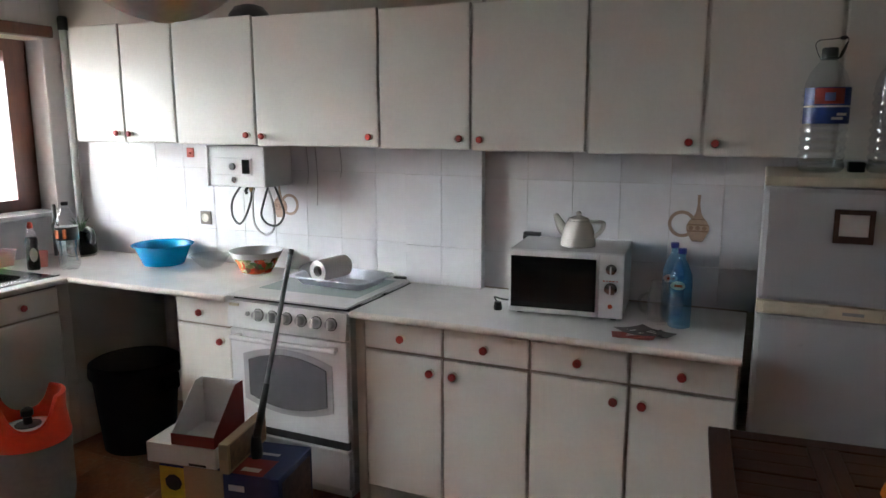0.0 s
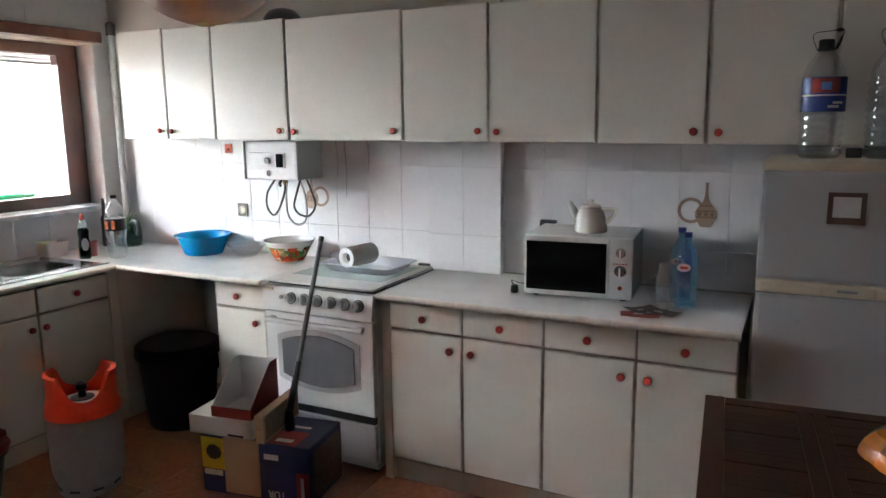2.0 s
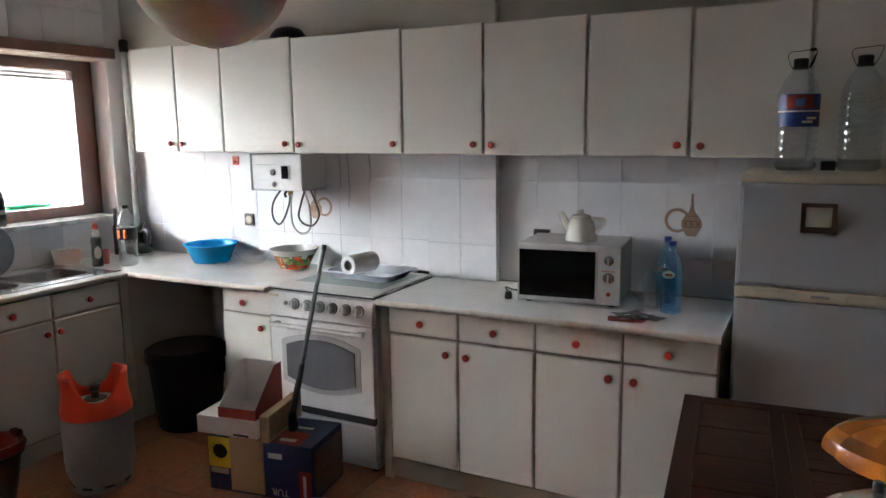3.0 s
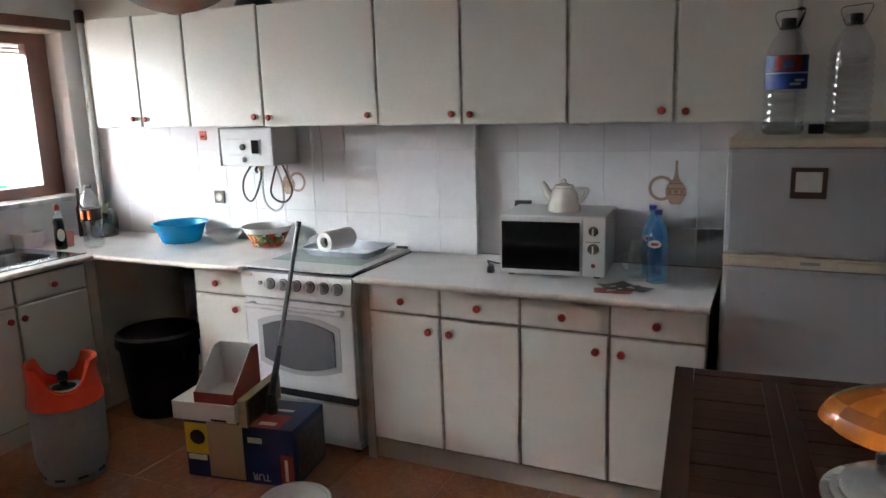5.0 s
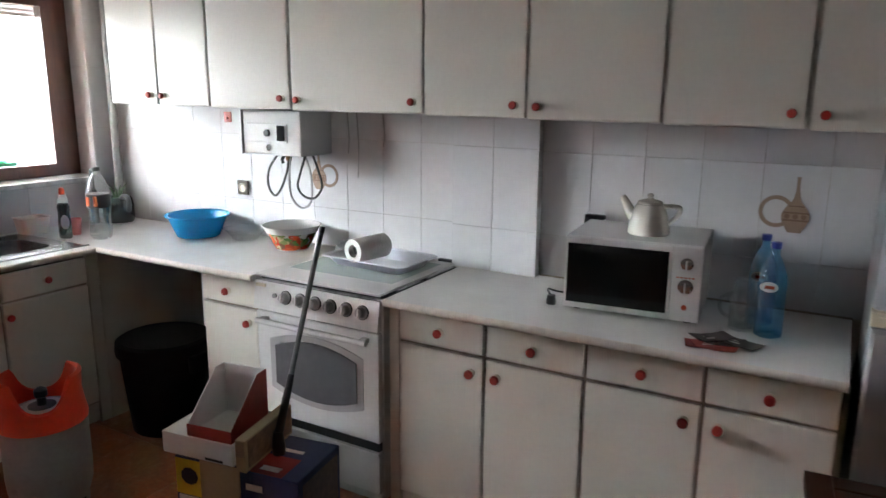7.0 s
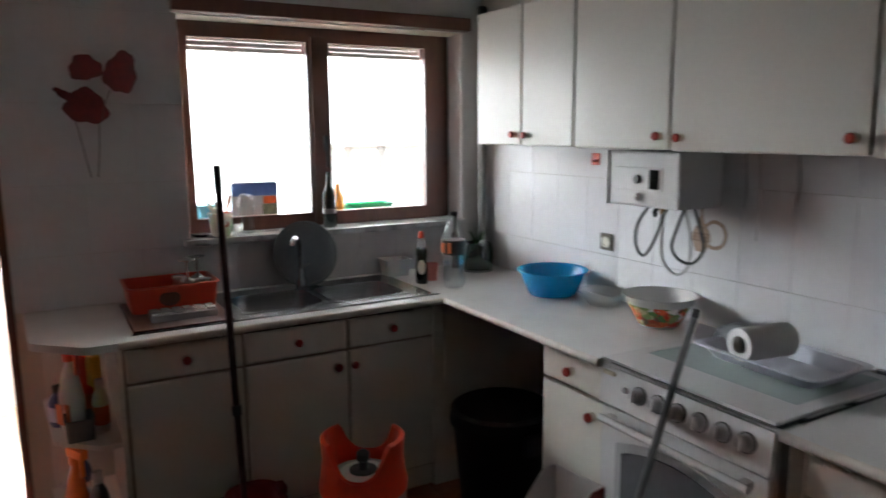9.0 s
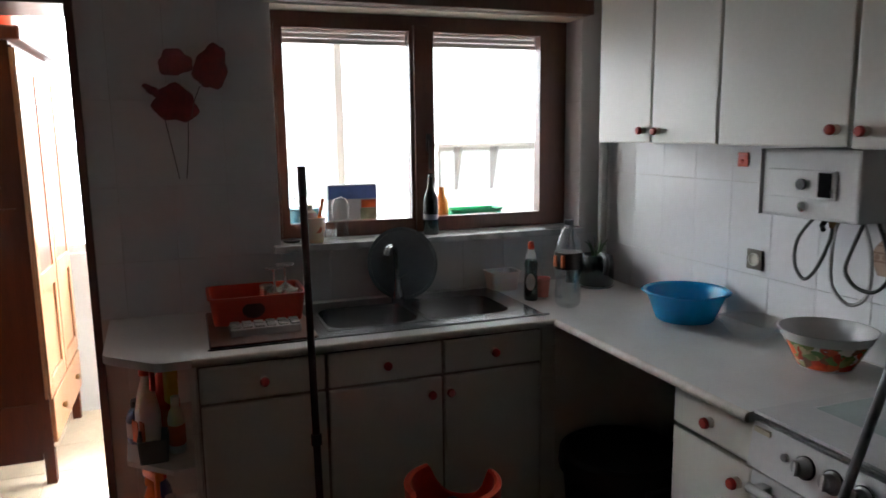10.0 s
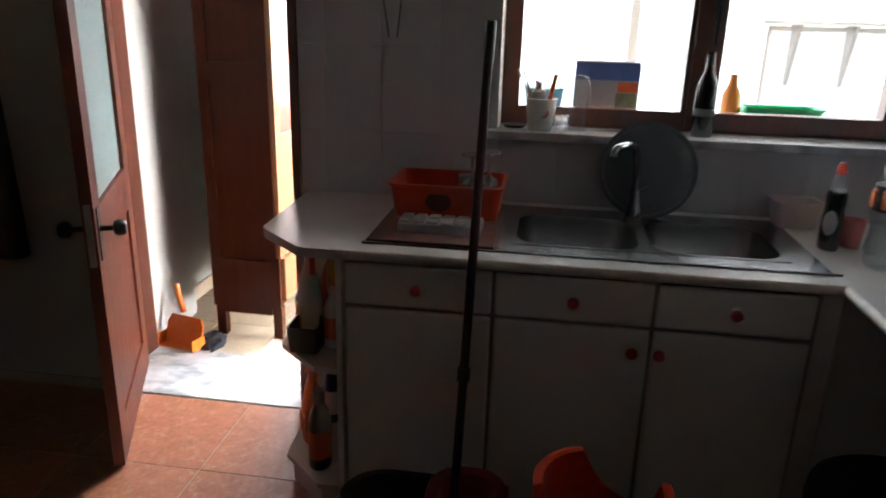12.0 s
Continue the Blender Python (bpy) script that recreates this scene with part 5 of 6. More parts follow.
# thin dark strip for the contact shade at the foot of the tiles
gap_strip = thing("backsplash_shade_line", pose(0, BT, CT), "dark strip painting the shade where worktop meets tiles", "seal")
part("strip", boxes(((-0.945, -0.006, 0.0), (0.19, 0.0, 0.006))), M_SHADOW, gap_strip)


def water_jug(x, y, label, printed):
    j = thing("water_jug", pose(x, y, 1.477) @ Matrix.Diagonal((0.95, 0.95, 1.10, 1)), label, "bottle", "water jugs")
    prof = [(0.058, 0.0), (0.070, 0.006), (0.076, 0.016), (0.076, 0.030)]
    for k in range(8):
        z = 0.036 + 0.0265 * k
        prof += [(0.0695, z), (0.072, z + 0.005), (0.0765, z + 0.009), (0.0765, z + 0.017), (0.072, z + 0.0215)]
    prof += [(0.0735, 0.252), (0.070, 0.272), (0.058, 0.300), (0.034, 0.330), (0.023, 0.342), (0.022, 0.356)]
    part("bottle", turned(prof, 40), G_JUG, j)
    part("cap", turned([(0.027, 0.346), (0.027, 0.370), (0.024, 0.374), (0.0001, 0.374)], 20), M_BLACK, j, "black screw cap")
    part("collar", turned([(0.024, 0.338), (0.031, 0.340), (0.031, 0.346), (0.024, 0.347)], 20), M_BLACK, j, "black neck ring")
    part("handle", tube(spline([(-0.030, 0, 0.344), (-0.044, 0, 0.372), (-0.046, 0, 0.388), (-0.034, 0, 0.397), (0.0, 0, 0.399), (0.046, 0, 0.402), (0.054, 0, 0.394), (0.046, 0, 0.372), (0.030, 0, 0.344)], 4), 0.0058, 8), M_BLACK, j, "black carry handle")
    part("water", turned([(0.060, 0.004), (0.069, 0.012), (0.070, 0.040), (0.0001, 0.040)], 32), G_WATER, j, "water left in the jug")
    if printed:
        wrap = lambda a0, a1, r0, r1: [(r1 * math.sin(radians(a)), -r1 * math.cos(radians(a))) for a in range(a0, a1 + 1, 6)] + [(r0 * math.sin(radians(a)), -r0 * math.cos(radians(a))) for a in range(a1, a0 - 1, -6)]
        lab = part("label", add_prism(bm_new(), wrap(-66, 78, 0.0768, 0.0780), 0.108, Matrix.Translation((0, 0, 0.148))), M_BLUELABEL, j, "blue and red paper label")
        part("label_mark", add_prism(bm_new(), wrap(-30, 42, 0.0782, 0.0788), 0.046, Matrix.Translation((0, 0, 0.207))), M_REDCARD, lab, "red brand panel")
        part("label_mark", add_prism(bm_new(), wrap(-6, 18, 0.0790, 0.0795), 0.024, Matrix.Translation((0, 0, 0.216))), M_PALEBLUE, lab, "pale blue mark")
        part("label_band", add_prism(bm_new(), wrap(-66, 78, 0.0782, 0.0787), 0.005, Matrix.Translation((0, 0, 0.197))), M_CLOUDY, lab, "pale line")
        for a0, z in ((12, 0.160), (24, 0.172)):
            part("label_text", add_prism(bm_new(), wrap(a0, a0 + 30, 0.0782, 0.0787), 0.008, Matrix.Translation((0, 0, z))), M_CLOUDY, lab, "pale unreadable lettering")


water_jug(0.385, 2.66, "clear five-litre water jug with blue label on the fridge", True)
water_jug(0.592, 2.66, "clear unlabelled five-litre water jug on the fridge", False)
tin = thing("small_tin", pose(0.497, 2.70, 1.477), "small dark tin between the water jugs", "tin")
part("tin", solid((-0.025, -0.025, 0), (0.025, 0.025, 0.035), 0.004), M_BLACK, tin)

# ---- on the table ----
wb = thing("wooden_fruit", pose(0.742, 1.722, 0.767, 0, 0, -4), "polished orange wooden dish of glued segments, upside down", "dish")
SEG = 14
for i in range(SEG):
    for j in range(5):
        bm = bm_new()
        grid = []
        for a in range(4):
            row = []
            th = 2 * math.pi * (i + a / 3) / SEG
            for b in range(4):
                ph = radians(2 + 88 * (j + b / 3) / 5)
                rr = max(0.0, math.cos(ph)) ** 0.75
                x, y = 0.20 * rr * math.cos(th) * (1 + 0.16 * abs(math.cos(th)) ** 6), 0.165 * rr * math.sin(th)
                row.append(bm.verts.new((x, y, 0.012 + 0.106 * math.sin(ph))))
            grid.append(row)
        for a in range(3):
            for b in range(3):
                f = bm.faces.new((grid[a][b], grid[a + 1][b], grid[a + 1][b + 1], grid[a][b + 1]))
                f.smooth = True
        part("segment", bm, M_WOODBOWL, wb)
part("rim", turned([(0.93, 0.0), (1.0, 0.004), (1.0, 0.016)], 40, None, 0.205, 0.163), M_WOODBOWL, wb)
M_PEWTER = mat("dull_polished_metal", (0.52, 0.54, 0.55), 0.27, 0.75, grain=70, vary=0.06, bump=0.02)
dish = thing("metal_dish", pose(0.684, 1.330, 0.766), "round stepped grey metal dish with a dark centre on the table", "dish")
part("dish", turned([(0.150, 0.0), (0.176, 0.004), (0.187, 0.012), (0.187, 0.017), (0.180, 0.022), (0.171, 0.022), (0.169, 0.029), (0.163, 0.033), (0.154, 0.033), (0.152, 0.040), (0.145, 0.044), (0.078, 0.046), (0.074, 0.053), (0.067, 0.056), (0.060, 0.053), (0.058, 0.030), (0.0001, 0.028)], 64), M_PEWTER, dish)
part("centre", turned([(0.0575, 0.0305), (0.0575, 0.034), (0.050, 0.036), (0.0001, 0.036)], 40), M_BLACK, dish, "dark recessed centre")
part("peg", turned([(0.012, 0.0455), (0.012, 0.066), (0.009, 0.070), (0.0001, 0.071)], 20, Matrix.Translation((-0.061, 0.112, 0))), M_BLACK, dish, "short black peg on the rim")

# ---- on the kitchen floor ----
gas = thing("gas_bottle", pose(-2.495, 1.725, 0), "scuffed grey gas bottle with orange plastic collar", "gas bottle")
part("cylinder", turned([(0.128, 0.0), (0.132, 0.004), (0.132, 0.045), (0.140, 0.06), (0.152, 0.10), (0.155, 0.15), (0.155, 0.36), (0.148, 0.385), (0.12, 0.41), (0.05, 0.42), (0.0001, 0.425)], 48), M_GASGREY, gas)
bm = bm_new()
SEGC = 64
rings = []
for i in range(SEGC):
    a = 2 * math.pi * i / SEGC
    dip = 0.0
    for c in (radians(-32), radians(148)):
        d = math.atan2(math.sin(a - c), math.cos(a - c))
        dip = max(dip, max(0.0, 1 - (abs(d) / radians(46)) ** 2.6)) if abs(d) < radians(46) else dip
    top = 0.560 - 0.115 * dip
    ring = []
    for r, z in ((0.158, 0.365), (0.160, 0.382), (0.152, 0.42), (0.136 + 0.008 * (1 - dip), min(top - 0.012, 0.48)), (0.139 + 0.010 * (1 - dip), top - 0.006), (0.134, top), (0.127, top - 0.006), (0.124, 0.43), (0.135, 0.40)):
        ring.append(bm.verts.new((r * math.cos(a), r * math.sin(a), z)))
    rings.append(ring)
for i in range(SEGC):
    p, q = rings[i], rings[(i + 1) % SEGC]
    for k in range(len(p) - 1):
        f = bm.faces.new((p[k], q[k], q[k + 1], p[k + 1]))
        f.smooth = True
part("collar", bm, M_ORANGE, gas, "orange-red plastic carrying collar")
part("valve", turned([(0.05, 0.424), (0.05, 0.428), (0.018, 0.430), (0.016, 0.46), (0.024, 0.465), (0.024, 0.49), (0.012, 0.50), (0.0001, 0.503)], 20), M_BLACK, gas, "black valve")
part("valve_plate", turned([(0.085, 0.412), (0.085, 0.420), (0.03, 0.425)], 28), M_CLOUDY, gas, "white tag plate")
for k in range(5):
    a = radians(-150 + 42 * k)
    part("foot_slot", solid((-0.022, -0.002, 0.026), (0.022, 0.003, 0.036), 0.001), M_BLACK, gas).matrix_basis = Matrix.Translation((0.1325 * math.cos(a), 0.1325 * math.sin(a), 0)) @ pose(0, 0, 0, 0, 0, math.degrees(a) + 90)

bin_ = thing("trash_bin", pose(-2.680, 2.45, 0) @ Matrix.Diagonal((1.13, 1.13, 0.90, 1)), "black plastic trash bin with lid under the worktop", "trash bin")
part("body", turned([(0.150, 0.0), (0.155, 0.005), (0.185, 0.44), (0.185, 0.45)], 40), M_BIN, bin_)
part("lid", turned([(0.198, 0.435), (0.200, 0.455), (0.196, 0.50), (0.18, 0.512), (0.16, 0.508), (0.0001, 0.510)], 40), M_BIN, bin_, "black lid with flat top")
for sx in (-1, 1):
    part("grip", solid((min(sx * 0.19, sx * 0.222), -0.045, 0.36), (max(sx * 0.19, sx * 0.222), 0.045, 0.452), 0.010), M_BIN, bin_)

tool = thing("mop_bucket", pose(-2.775, 1.285, 0), "black oval mop bucket with a red wringer on the floor", "bucket")
part("tub", loft(bm_new(), [(rounded(-0.090, 0.090, -0.175, 0.175, 0.085), 0.0), (rounded(-0.118, 0.118, -0.215, 0.215, 0.11), 0.225), (rounded(-0.130, 0.130, -0.228, 0.228, 0.12), 0.228), (rounded(-0.130, 0.130, -0.228, 0.228, 0.12), 0.240),
                            (rounded(-0.112, 0.112, -0.208, 0.208, 0.105), 0.238), (rounded(-0.084, 0.084, -0.168, 0.168, 0.08), 0.008)], True, True), M_BLACK, tool)
wring = part("wringer", loft(bm_new(), [(rounded(-0.122, 0.122, 0.02, 0.222, 0.09), 0.2405), (rounded(-0.128, 0.128, 0.01, 0.232, 0.095), 0.270), (rounded(-0.122, 0.122, 0.018, 0.226, 0.09), 0.283),
                                        (rounded(-0.095, 0.095, 0.045, 0.200, 0.07), 0.276), (rounded(-0.070, 0.070, 0.065, 0.180, 0.05), 0.200)], False, False), M_DARKRED, tool, "dark red plastic wringer")
part("lug", solid((-0.030, 0.205, 0.272), (0.030, 0.236, 0.305), 0.008), M_DARKRED, wring)
part("bail", tube(spline([(0.132, -0.03, 0.225), (0.140, -0.12, 0.215), (0.10, -0.225, 0.205), (0.0, -0.240, 0.20), (-0.10, -0.225, 0.205), (-0.140, -0.12, 0.215), (-0.132, -0.03, 0.225)], 5), 0.006, 8), M_BLACK, tool, "black carrying handle")

wbowl = thing("white_bowl", pose(-1.290, 1.782, 0), "white enamel bowl standing on the kitchen floor", "bowl")
part("bowl", turned([(0.085, 0.0), (0.090, 0.004), (0.128, 0.085), (0.130, 0.093), (0.125, 0.090), (0.100, 0.050), (0.070, 0.034), (0.0001, 0.030)], 48), M_WHITE, wbowl)
part("rim", turned([(0.130, 0.0925), (0.142, 0.094), (0.147, 0.098), (0.142, 0.102), (0.132, 0.100), (0.130, 0.0925)], 48), M_WHITE, wbowl, "rolled rim")

# cartons in front of the stove
carton = thing("carton", pose(-1.738, 2.103, 0, 0, 0, 9), "blue and yellow printed cardboard carton on the floor", "carton")
part("box", solid((-0.272, -0.15, 0.0), (0.272, 0.15, 0.268), 0.004), M_BLUECARD, carton)
part("yellow_panel", boxes(((-0.268, -0.1525, 0.115), (-0.150, -0.1505, 0.262))), M_YELLOW, carton, "yellow printed panel")
part("print_mark", turned([(0.038, 0), (0.038, 0.001)], 9, Matrix.Translation((-0.205, -0.1527, 0.195)) @ Matrix.Rotation(radians(90), 4, "X"), 1.05, 0.95), M_COLA, carton, "dark round picture")
part("text_bar", boxes(((-0.260, -0.1535, 0.085), (-0.165, -0.1506, 0.110))), M_CLOUDY, carton, "pale unreadable lettering")
part("cardboard_flap", solid((-0.148, -0.160, 0.015), (0.030, -0.1555, 0.278), 0.0015), M_CARD, carton, "plain brown cardboard flap")
part("red_panel", boxes(((0.205, -0.1525, 0.01), (0.266, -0.1505, 0.15))), M_REDCARD, carton, "red printed strip")
part("red_panel", boxes(((0.045, -0.145, 0.2685), (0.20, -0.01, 0.270))), M_REDCARD, carton, "red printed top")
for lo, hi in (((0.225, -0.1535, 0.03), (0.240, -0.1527, 0.13)), ((0.05, -0.1525, 0.195), (0.12, -0.1505, 0.220)), ((0.09, -0.12, 0.2705), (0.17, -0.09, 0.2712)), ((0.06, 0.03, 0.2685), (0.18, 0.05, 0.2695))):
    part("text_bar", boxes((lo, hi)), M_CLOUDY, carton, "pale unreadable lettering")
LETTERS = bpy.data.curves.new("lettering", "FONT")
LETTERS.body, LETTERS.size, LETTERS.extrude, LETTERS.align_x = "TUR", 0.046, 0.0005, "CENTER"
holder = new("lettering", LETTERS)
word = bpy.data.meshes.new_from_object(holder.evaluated_get(bpy.context.evaluated_depsgraph_get()))
bpy.data.objects.remove(holder)
word.materials.clear()
word.materials.append(M_CLOUDY)
lettering = new("lettering", word)
lettering.parent = carton
lettering.matrix_basis = Matrix.Translation((0.105, -0.1515, 0.050)) @ Matrix.Rotation(radians(180), 4, "Y") @ Matrix.Rotation(radians(90), 4, "X")
tagged(lettering, "white printed letters upside down")
part("picture", boxes(((0.2725, -0.12, 0.02), (0.2735, 0.13, 0.24))), mat("dark_photo_print", (0.09, 0.05, 0.045), 0.4, vary=0.7, blotch=25), carton, "dark photographic print")

flatbox = thing("flat_box", pose(-2.040, 1.908, 0.271, 0, 0, 8), "white flat cardboard box lying on the carton", "box")
part("box", solid((0.0, 0.0, 0.0), (0.325, 0.26, 0.086), 0.003), M_WHITECARD, flatbox)
part("hand_slot", boxes(((0.20, -0.0012, 0.006), (0.28, 0.0005, 0.016))), M_BLACK, flatbox, "dark slot")
disp = thing("display_box", pose(-1.841, 2.060, 0.359, 0, 0, 9) @ Matrix.Diagonal((0.93, 0.97, 0.97, 1)), "open white display box with red sides", "box")
sidep = [(-0.12, 0.0), (0.12, 0.0), (0.12, 0.215), (0.06, 0.215), (-0.12, 0.05)]
toy = Matrix(((0, 0, 1, 0), (1, 0, 0, 0), (0, 1, 0, 0), (0, 0, 0, 1)))
for x, mt, nm in ((-0.105, M_WHITECARD, "side_panel"), (0.101, M_WHITECARD, "side_panel"), (0.1052, M_REDCARD, "red_side")):
    part(nm, add_prism(bm_new(), sidep, 0.004 if mt is M_WHITECARD else 0.0012, Matrix.Translation((x, 0, 0)) @ toy), mt, disp)
part("back_panel", boxes(((-0.101, 0.116, 0.004), (0.101, 0.12, 0.215))), M_WHITECARD, disp)
part("bottom", boxes(((-0.101, -0.116, 0.0), (0.101, 0.116, 0.004))), M_WHITECARD, disp)
part("front_strip", boxes(((-0.107, -0.1225, 0.0), (0.107, -0.1202, 0.05))), M_REDCARD, disp, "red front strip")
slim = thing("slim_box", pose(-1.668, 1.945, 0.271, 0, 0, 12), "slim brown printed cardboard box standing on edge", "box")
part("box", solid((-0.020, 0.0, 0.0), (0.022, 0.33, 0.125), 0.002), M_CARD, slim)
part("print_panel", boxes(((0.0225, 0.015, 0.012), (0.0235, 0.32, 0.118))), mat("brown_picture_print", (0.17, 0.09, 0.06), 0.45, vary=0.5, blotch=22), slim, "dark printed side")
part("tape", boxes(((-0.016, -0.0015, 0.06), (0.018, -0.0003, 0.12))), M_TANPRINT, slim, "orange-pink sticker on the end")

mop = thing("mop", pose(0, 0, 0), "grey metal mop handle leaning against the stove", "mop")
MT, MB = Vector((-1.634, 2.400, 1.110)), Vector((-1.646, 2.120, 0.345))
part("handle", tube([MB + (MT - MB) * 0.28, MT - (MT - MB) * 0.03], 0.0105, 12), M_POLE, mop)
part("end_cap", tube([MT - (MT - MB) * 0.03, MT], 0.012, 12), M_BLACK, mop)
part("lower_grip", tube([MB, MB + (MT - MB) * 0.29], 0.018, 12, 0.013), M_BLACK, mop, "thick black lower sleeve")
part("head", turned([(0.024, -0.074), (0.026, -0.04), (0.021, 0.0), (0.018, 0.02)], 20, Matrix.Translation(MB)), M_BLACK, mop, "dark socket of the mop head")

pole = thing("floor_mop", pose(0, 0, 0), "dark maroon mop handle standing in the black bucket", "mop")
PT, PB = Vector((-3.050, 1.395, 1.495)), Vector((-2.765, 1.368, 0.05))
part("handle", tube([PB, PT - (PT - PB) * 0.07], 0.0125, 12), M_SMOKEPOLE, pole)
part("grip", tube([PT - (PT - PB) * 0.07, PT], 0.015, 12), M_BLACK, pole, "black rubber grip")
part("joint", tube([PB + (PT - PB) * 0.36, PB + (PT - PB) * 0.385], 0.018, 12), M_BLACK, pole)
part("mop_head", turned([(0.040, 0.012), (0.044, 0.06), (0.030, 0.12), (0.018, 0.14)], 20, Matrix.Translation((PB.x, PB.y, 0))), M_BLACK, pole, "dark mop head")

# ---- cleaning bottles on the end shelf ----


def spray(x, y, z, mat_body, mat_top, label, s=1.0, ang=0):
    b = thing("spray_bottle", pose(x, y, z, 0, 0, ang), label, "spray bottle", "cleaning bottles")
    part("bottle", turned([(0.040 * s, 0), (0.043 * s, 0.006), (0.043 * s, 0.10 * s), (0.030 * s, 0.15 * s), (0.014 * s, 0.19 * s), (0.013 * s, 0.205 * s)], 24, None, 1.0, 0.65), mat_body, b)
    part("trigger_head", add_box(add_box(turned([(0.015 * s, 0.20 * s), (0.015 * s, 0.225 * s)], 14), (-0.02 * s, -0.012 * s, 0.222 * s), (0.055 * s, 0.012 * s, 0.25 * s), 0.004), (0.030 * s, -0.006 * s, 0.165 * s), (0.042 * s, 0.006 * s, 0.224 * s), 0.003), mat_top, b)
    part("label", boxes(((0.010 * s, -0.0295 * s, 0.025), (0.032 * s, -0.027 * s, 0.085 * s)), ((-0.03 * s, -0.0295 * s, 0.03), (0.0 * s, -0.0275 * s, 0.08 * s))), M_LABELORANGE, b, "orange label")
    return b


S1, S2 = 0.508, 0.103
spray(-3.195, 0.842, S1 + 0.002, M_CLOUDY, M_REDPL, "cloudy white spray bottle with red head and orange label", 1.36, 30)
spray(-3.29, 0.895, S1 + 0.002, M_ORANGE, M_REDPL, "red spray bottle on the end shelf", 1.34, 60)
spray(-3.22, 0.83, S2 + 0.002, M_TRIGGER, M_TRIGGER, "bright orange spray bottle on the lower shelf", 1.3, 30)


def flask(x, y, z, h, r, body, cap, label):
    b = thing("cleaner_bottle", pose(x, y, z), label, "bottle", "cleaning bottles")
    part("bottle", turned([(r * 0.9, 0), (r, 0.008), (r, h * 0.6), (r * 0.8, h * 0.72), (r * 0.38, h * 0.84)], 24, None, 1.0, 0.8), body, b)
    part("cap", turned([(r * 0.42, h * 0.84), (r * 0.40, h), (0.0001, h)], 16), cap, b)
    part("label", turned([(r * 1.004, h * 0.15), (r * 1.006, h * 0.16), (r * 1.006, h * 0.5), (r * 1.004, h * 0.51)], 24, None, 1.0, 0.8), M_LABELORANGE if body is not M_NAVY else M_CLOUDY, b)


flask(-3.285, 0.800, S1 + 0.002, 0.155, 0.048, M_NAVY, M_BLACK, "navy cleaner bottle with dark cap")
flask(-3.14, 0.935, S1 + 0.002, 0.20, 0.036, M_CLOUDY, M_CLOUDY, "pale cleaner bottle at the cabinet side")
scrub = thing("scrubbing_brush", pose(-3.19, 0.930, S1 + 0.002, 0, 0, 20), "yellow plastic brush standing on the end shelf", "brush")
part("handle", tube([(0.03, 0.0, 0.0), (0.01, -0.01, 0.17)], 0.008, 8), M_YELLOWPL, scrub)
part("brush_head", solid((-0.018, -0.028, 0.165), (0.032, 0.010, 0.285), 0.008), M_YELLOWPL, scrub, "yellow brush head")
flask(-3.08, 0.90, S2 + 0.002, 0.27, 0.045, mat("dark_olive_plastic", (0.05, 0.055, 0.05), 0.35), M_GREYMETAL, "dark cleaner bottle with grey cap")
flask(-3.36, 0.86, S2 + 0.002, 0.25, 0.044, M_NAVY, M_ORANGE, "navy cleaner bottle with red cap")
crate = thing("small_basket", pose(-3.10, 0.86, S1), "dark open plastic basket on the shelf", "basket")
part("basket", loft(bm_new(), [(rounded(-0.055, 0.04, -0.045, 0.045, 0.01), 0.0005), (rounded(-0.065, 0.05, -0.05, 0.05, 0.012), 0.085), (rounded(-0.060, 0.045, -0.045, 0.045, 0.01), 0.085), (rounded(-0.05, 0.035, -0.04, 0.04, 0.01), 0.006)], True, True), M_DISK, crate)

# ---- poppy stickers ----
poppy = thing("poppy_sticker", pose(LW + 0.0066, 0, 0), "wall sticker of three red poppies on thin stems", "wall sticker")
for y, z, a, w, h in ((1.012, 1.888, 8, 0.064, 0.052), (1.146, 1.872, 75, 0.088, 0.064), (1.004, 1.730, -18, 0.084, 0.072), (0.928, 1.778, -30, 0.045, 0.017)):
    pts = []
    for k in range(28):
        t = 2 * math.pi * k / 28
        r = 1 + 0.10 * math.sin(3 * t + y * 40) + 0.06 * math.sin(7 * t + z * 30)
        u, v = w * r * math.cos(t), h * r * math.sin(t)
        c, s = math.cos(radians(a)), math.sin(radians(a))
        pts.append((c * u - s * v, s * u + c * v))
    part("flower", add_prism(bm_new(), pts, 0.0012, Matrix(((0, 0, 1, 0.0005), (1, 0, 0, y), (0, 1, 0, z), (0, 0, 0, 1)))), M_POPPY, poppy)
for p in (((0.0005, 0.960, 1.675), (0.0005, 0.978, 1.57), (0.0005, 1.000, 1.437)), ((0.0005, 1.047, 1.665), (0.0005, 1.040, 1.55), (0.0005, 1.027, 1.436)), ((0.0005, 1.100, 1.80), (0.0005, 1.075, 1.74), (0.0005, 1.062, 1.68))):
    part("stem", tube(spline(p, 6), 0.0022, 6), M_STEM, poppy)

# ---- on the window sill ----
WS = 1.142
cup = thing("toothbrush_cup", pose(-3.665, 1.53, WS), "white tapered pot holding brushes and sticks", "pot")
part("pot", turned([(0.040, 0), (0.042, 0.003), (0.054, 0.105), (0.058, 0.108), (0.054, 0.11), (0.040, 0.01), (0.0001, 0.008)], 32), M_CLOUDY, cup)
part("print_mark", turned([(0.016, 0), (0.016, 0.001)], 16, Matrix.Translation((0.045, 0.012, 0.06)) @ Matrix.Rotation(radians(84), 4, "Y")), M_PINK, cup, "faded pink print")
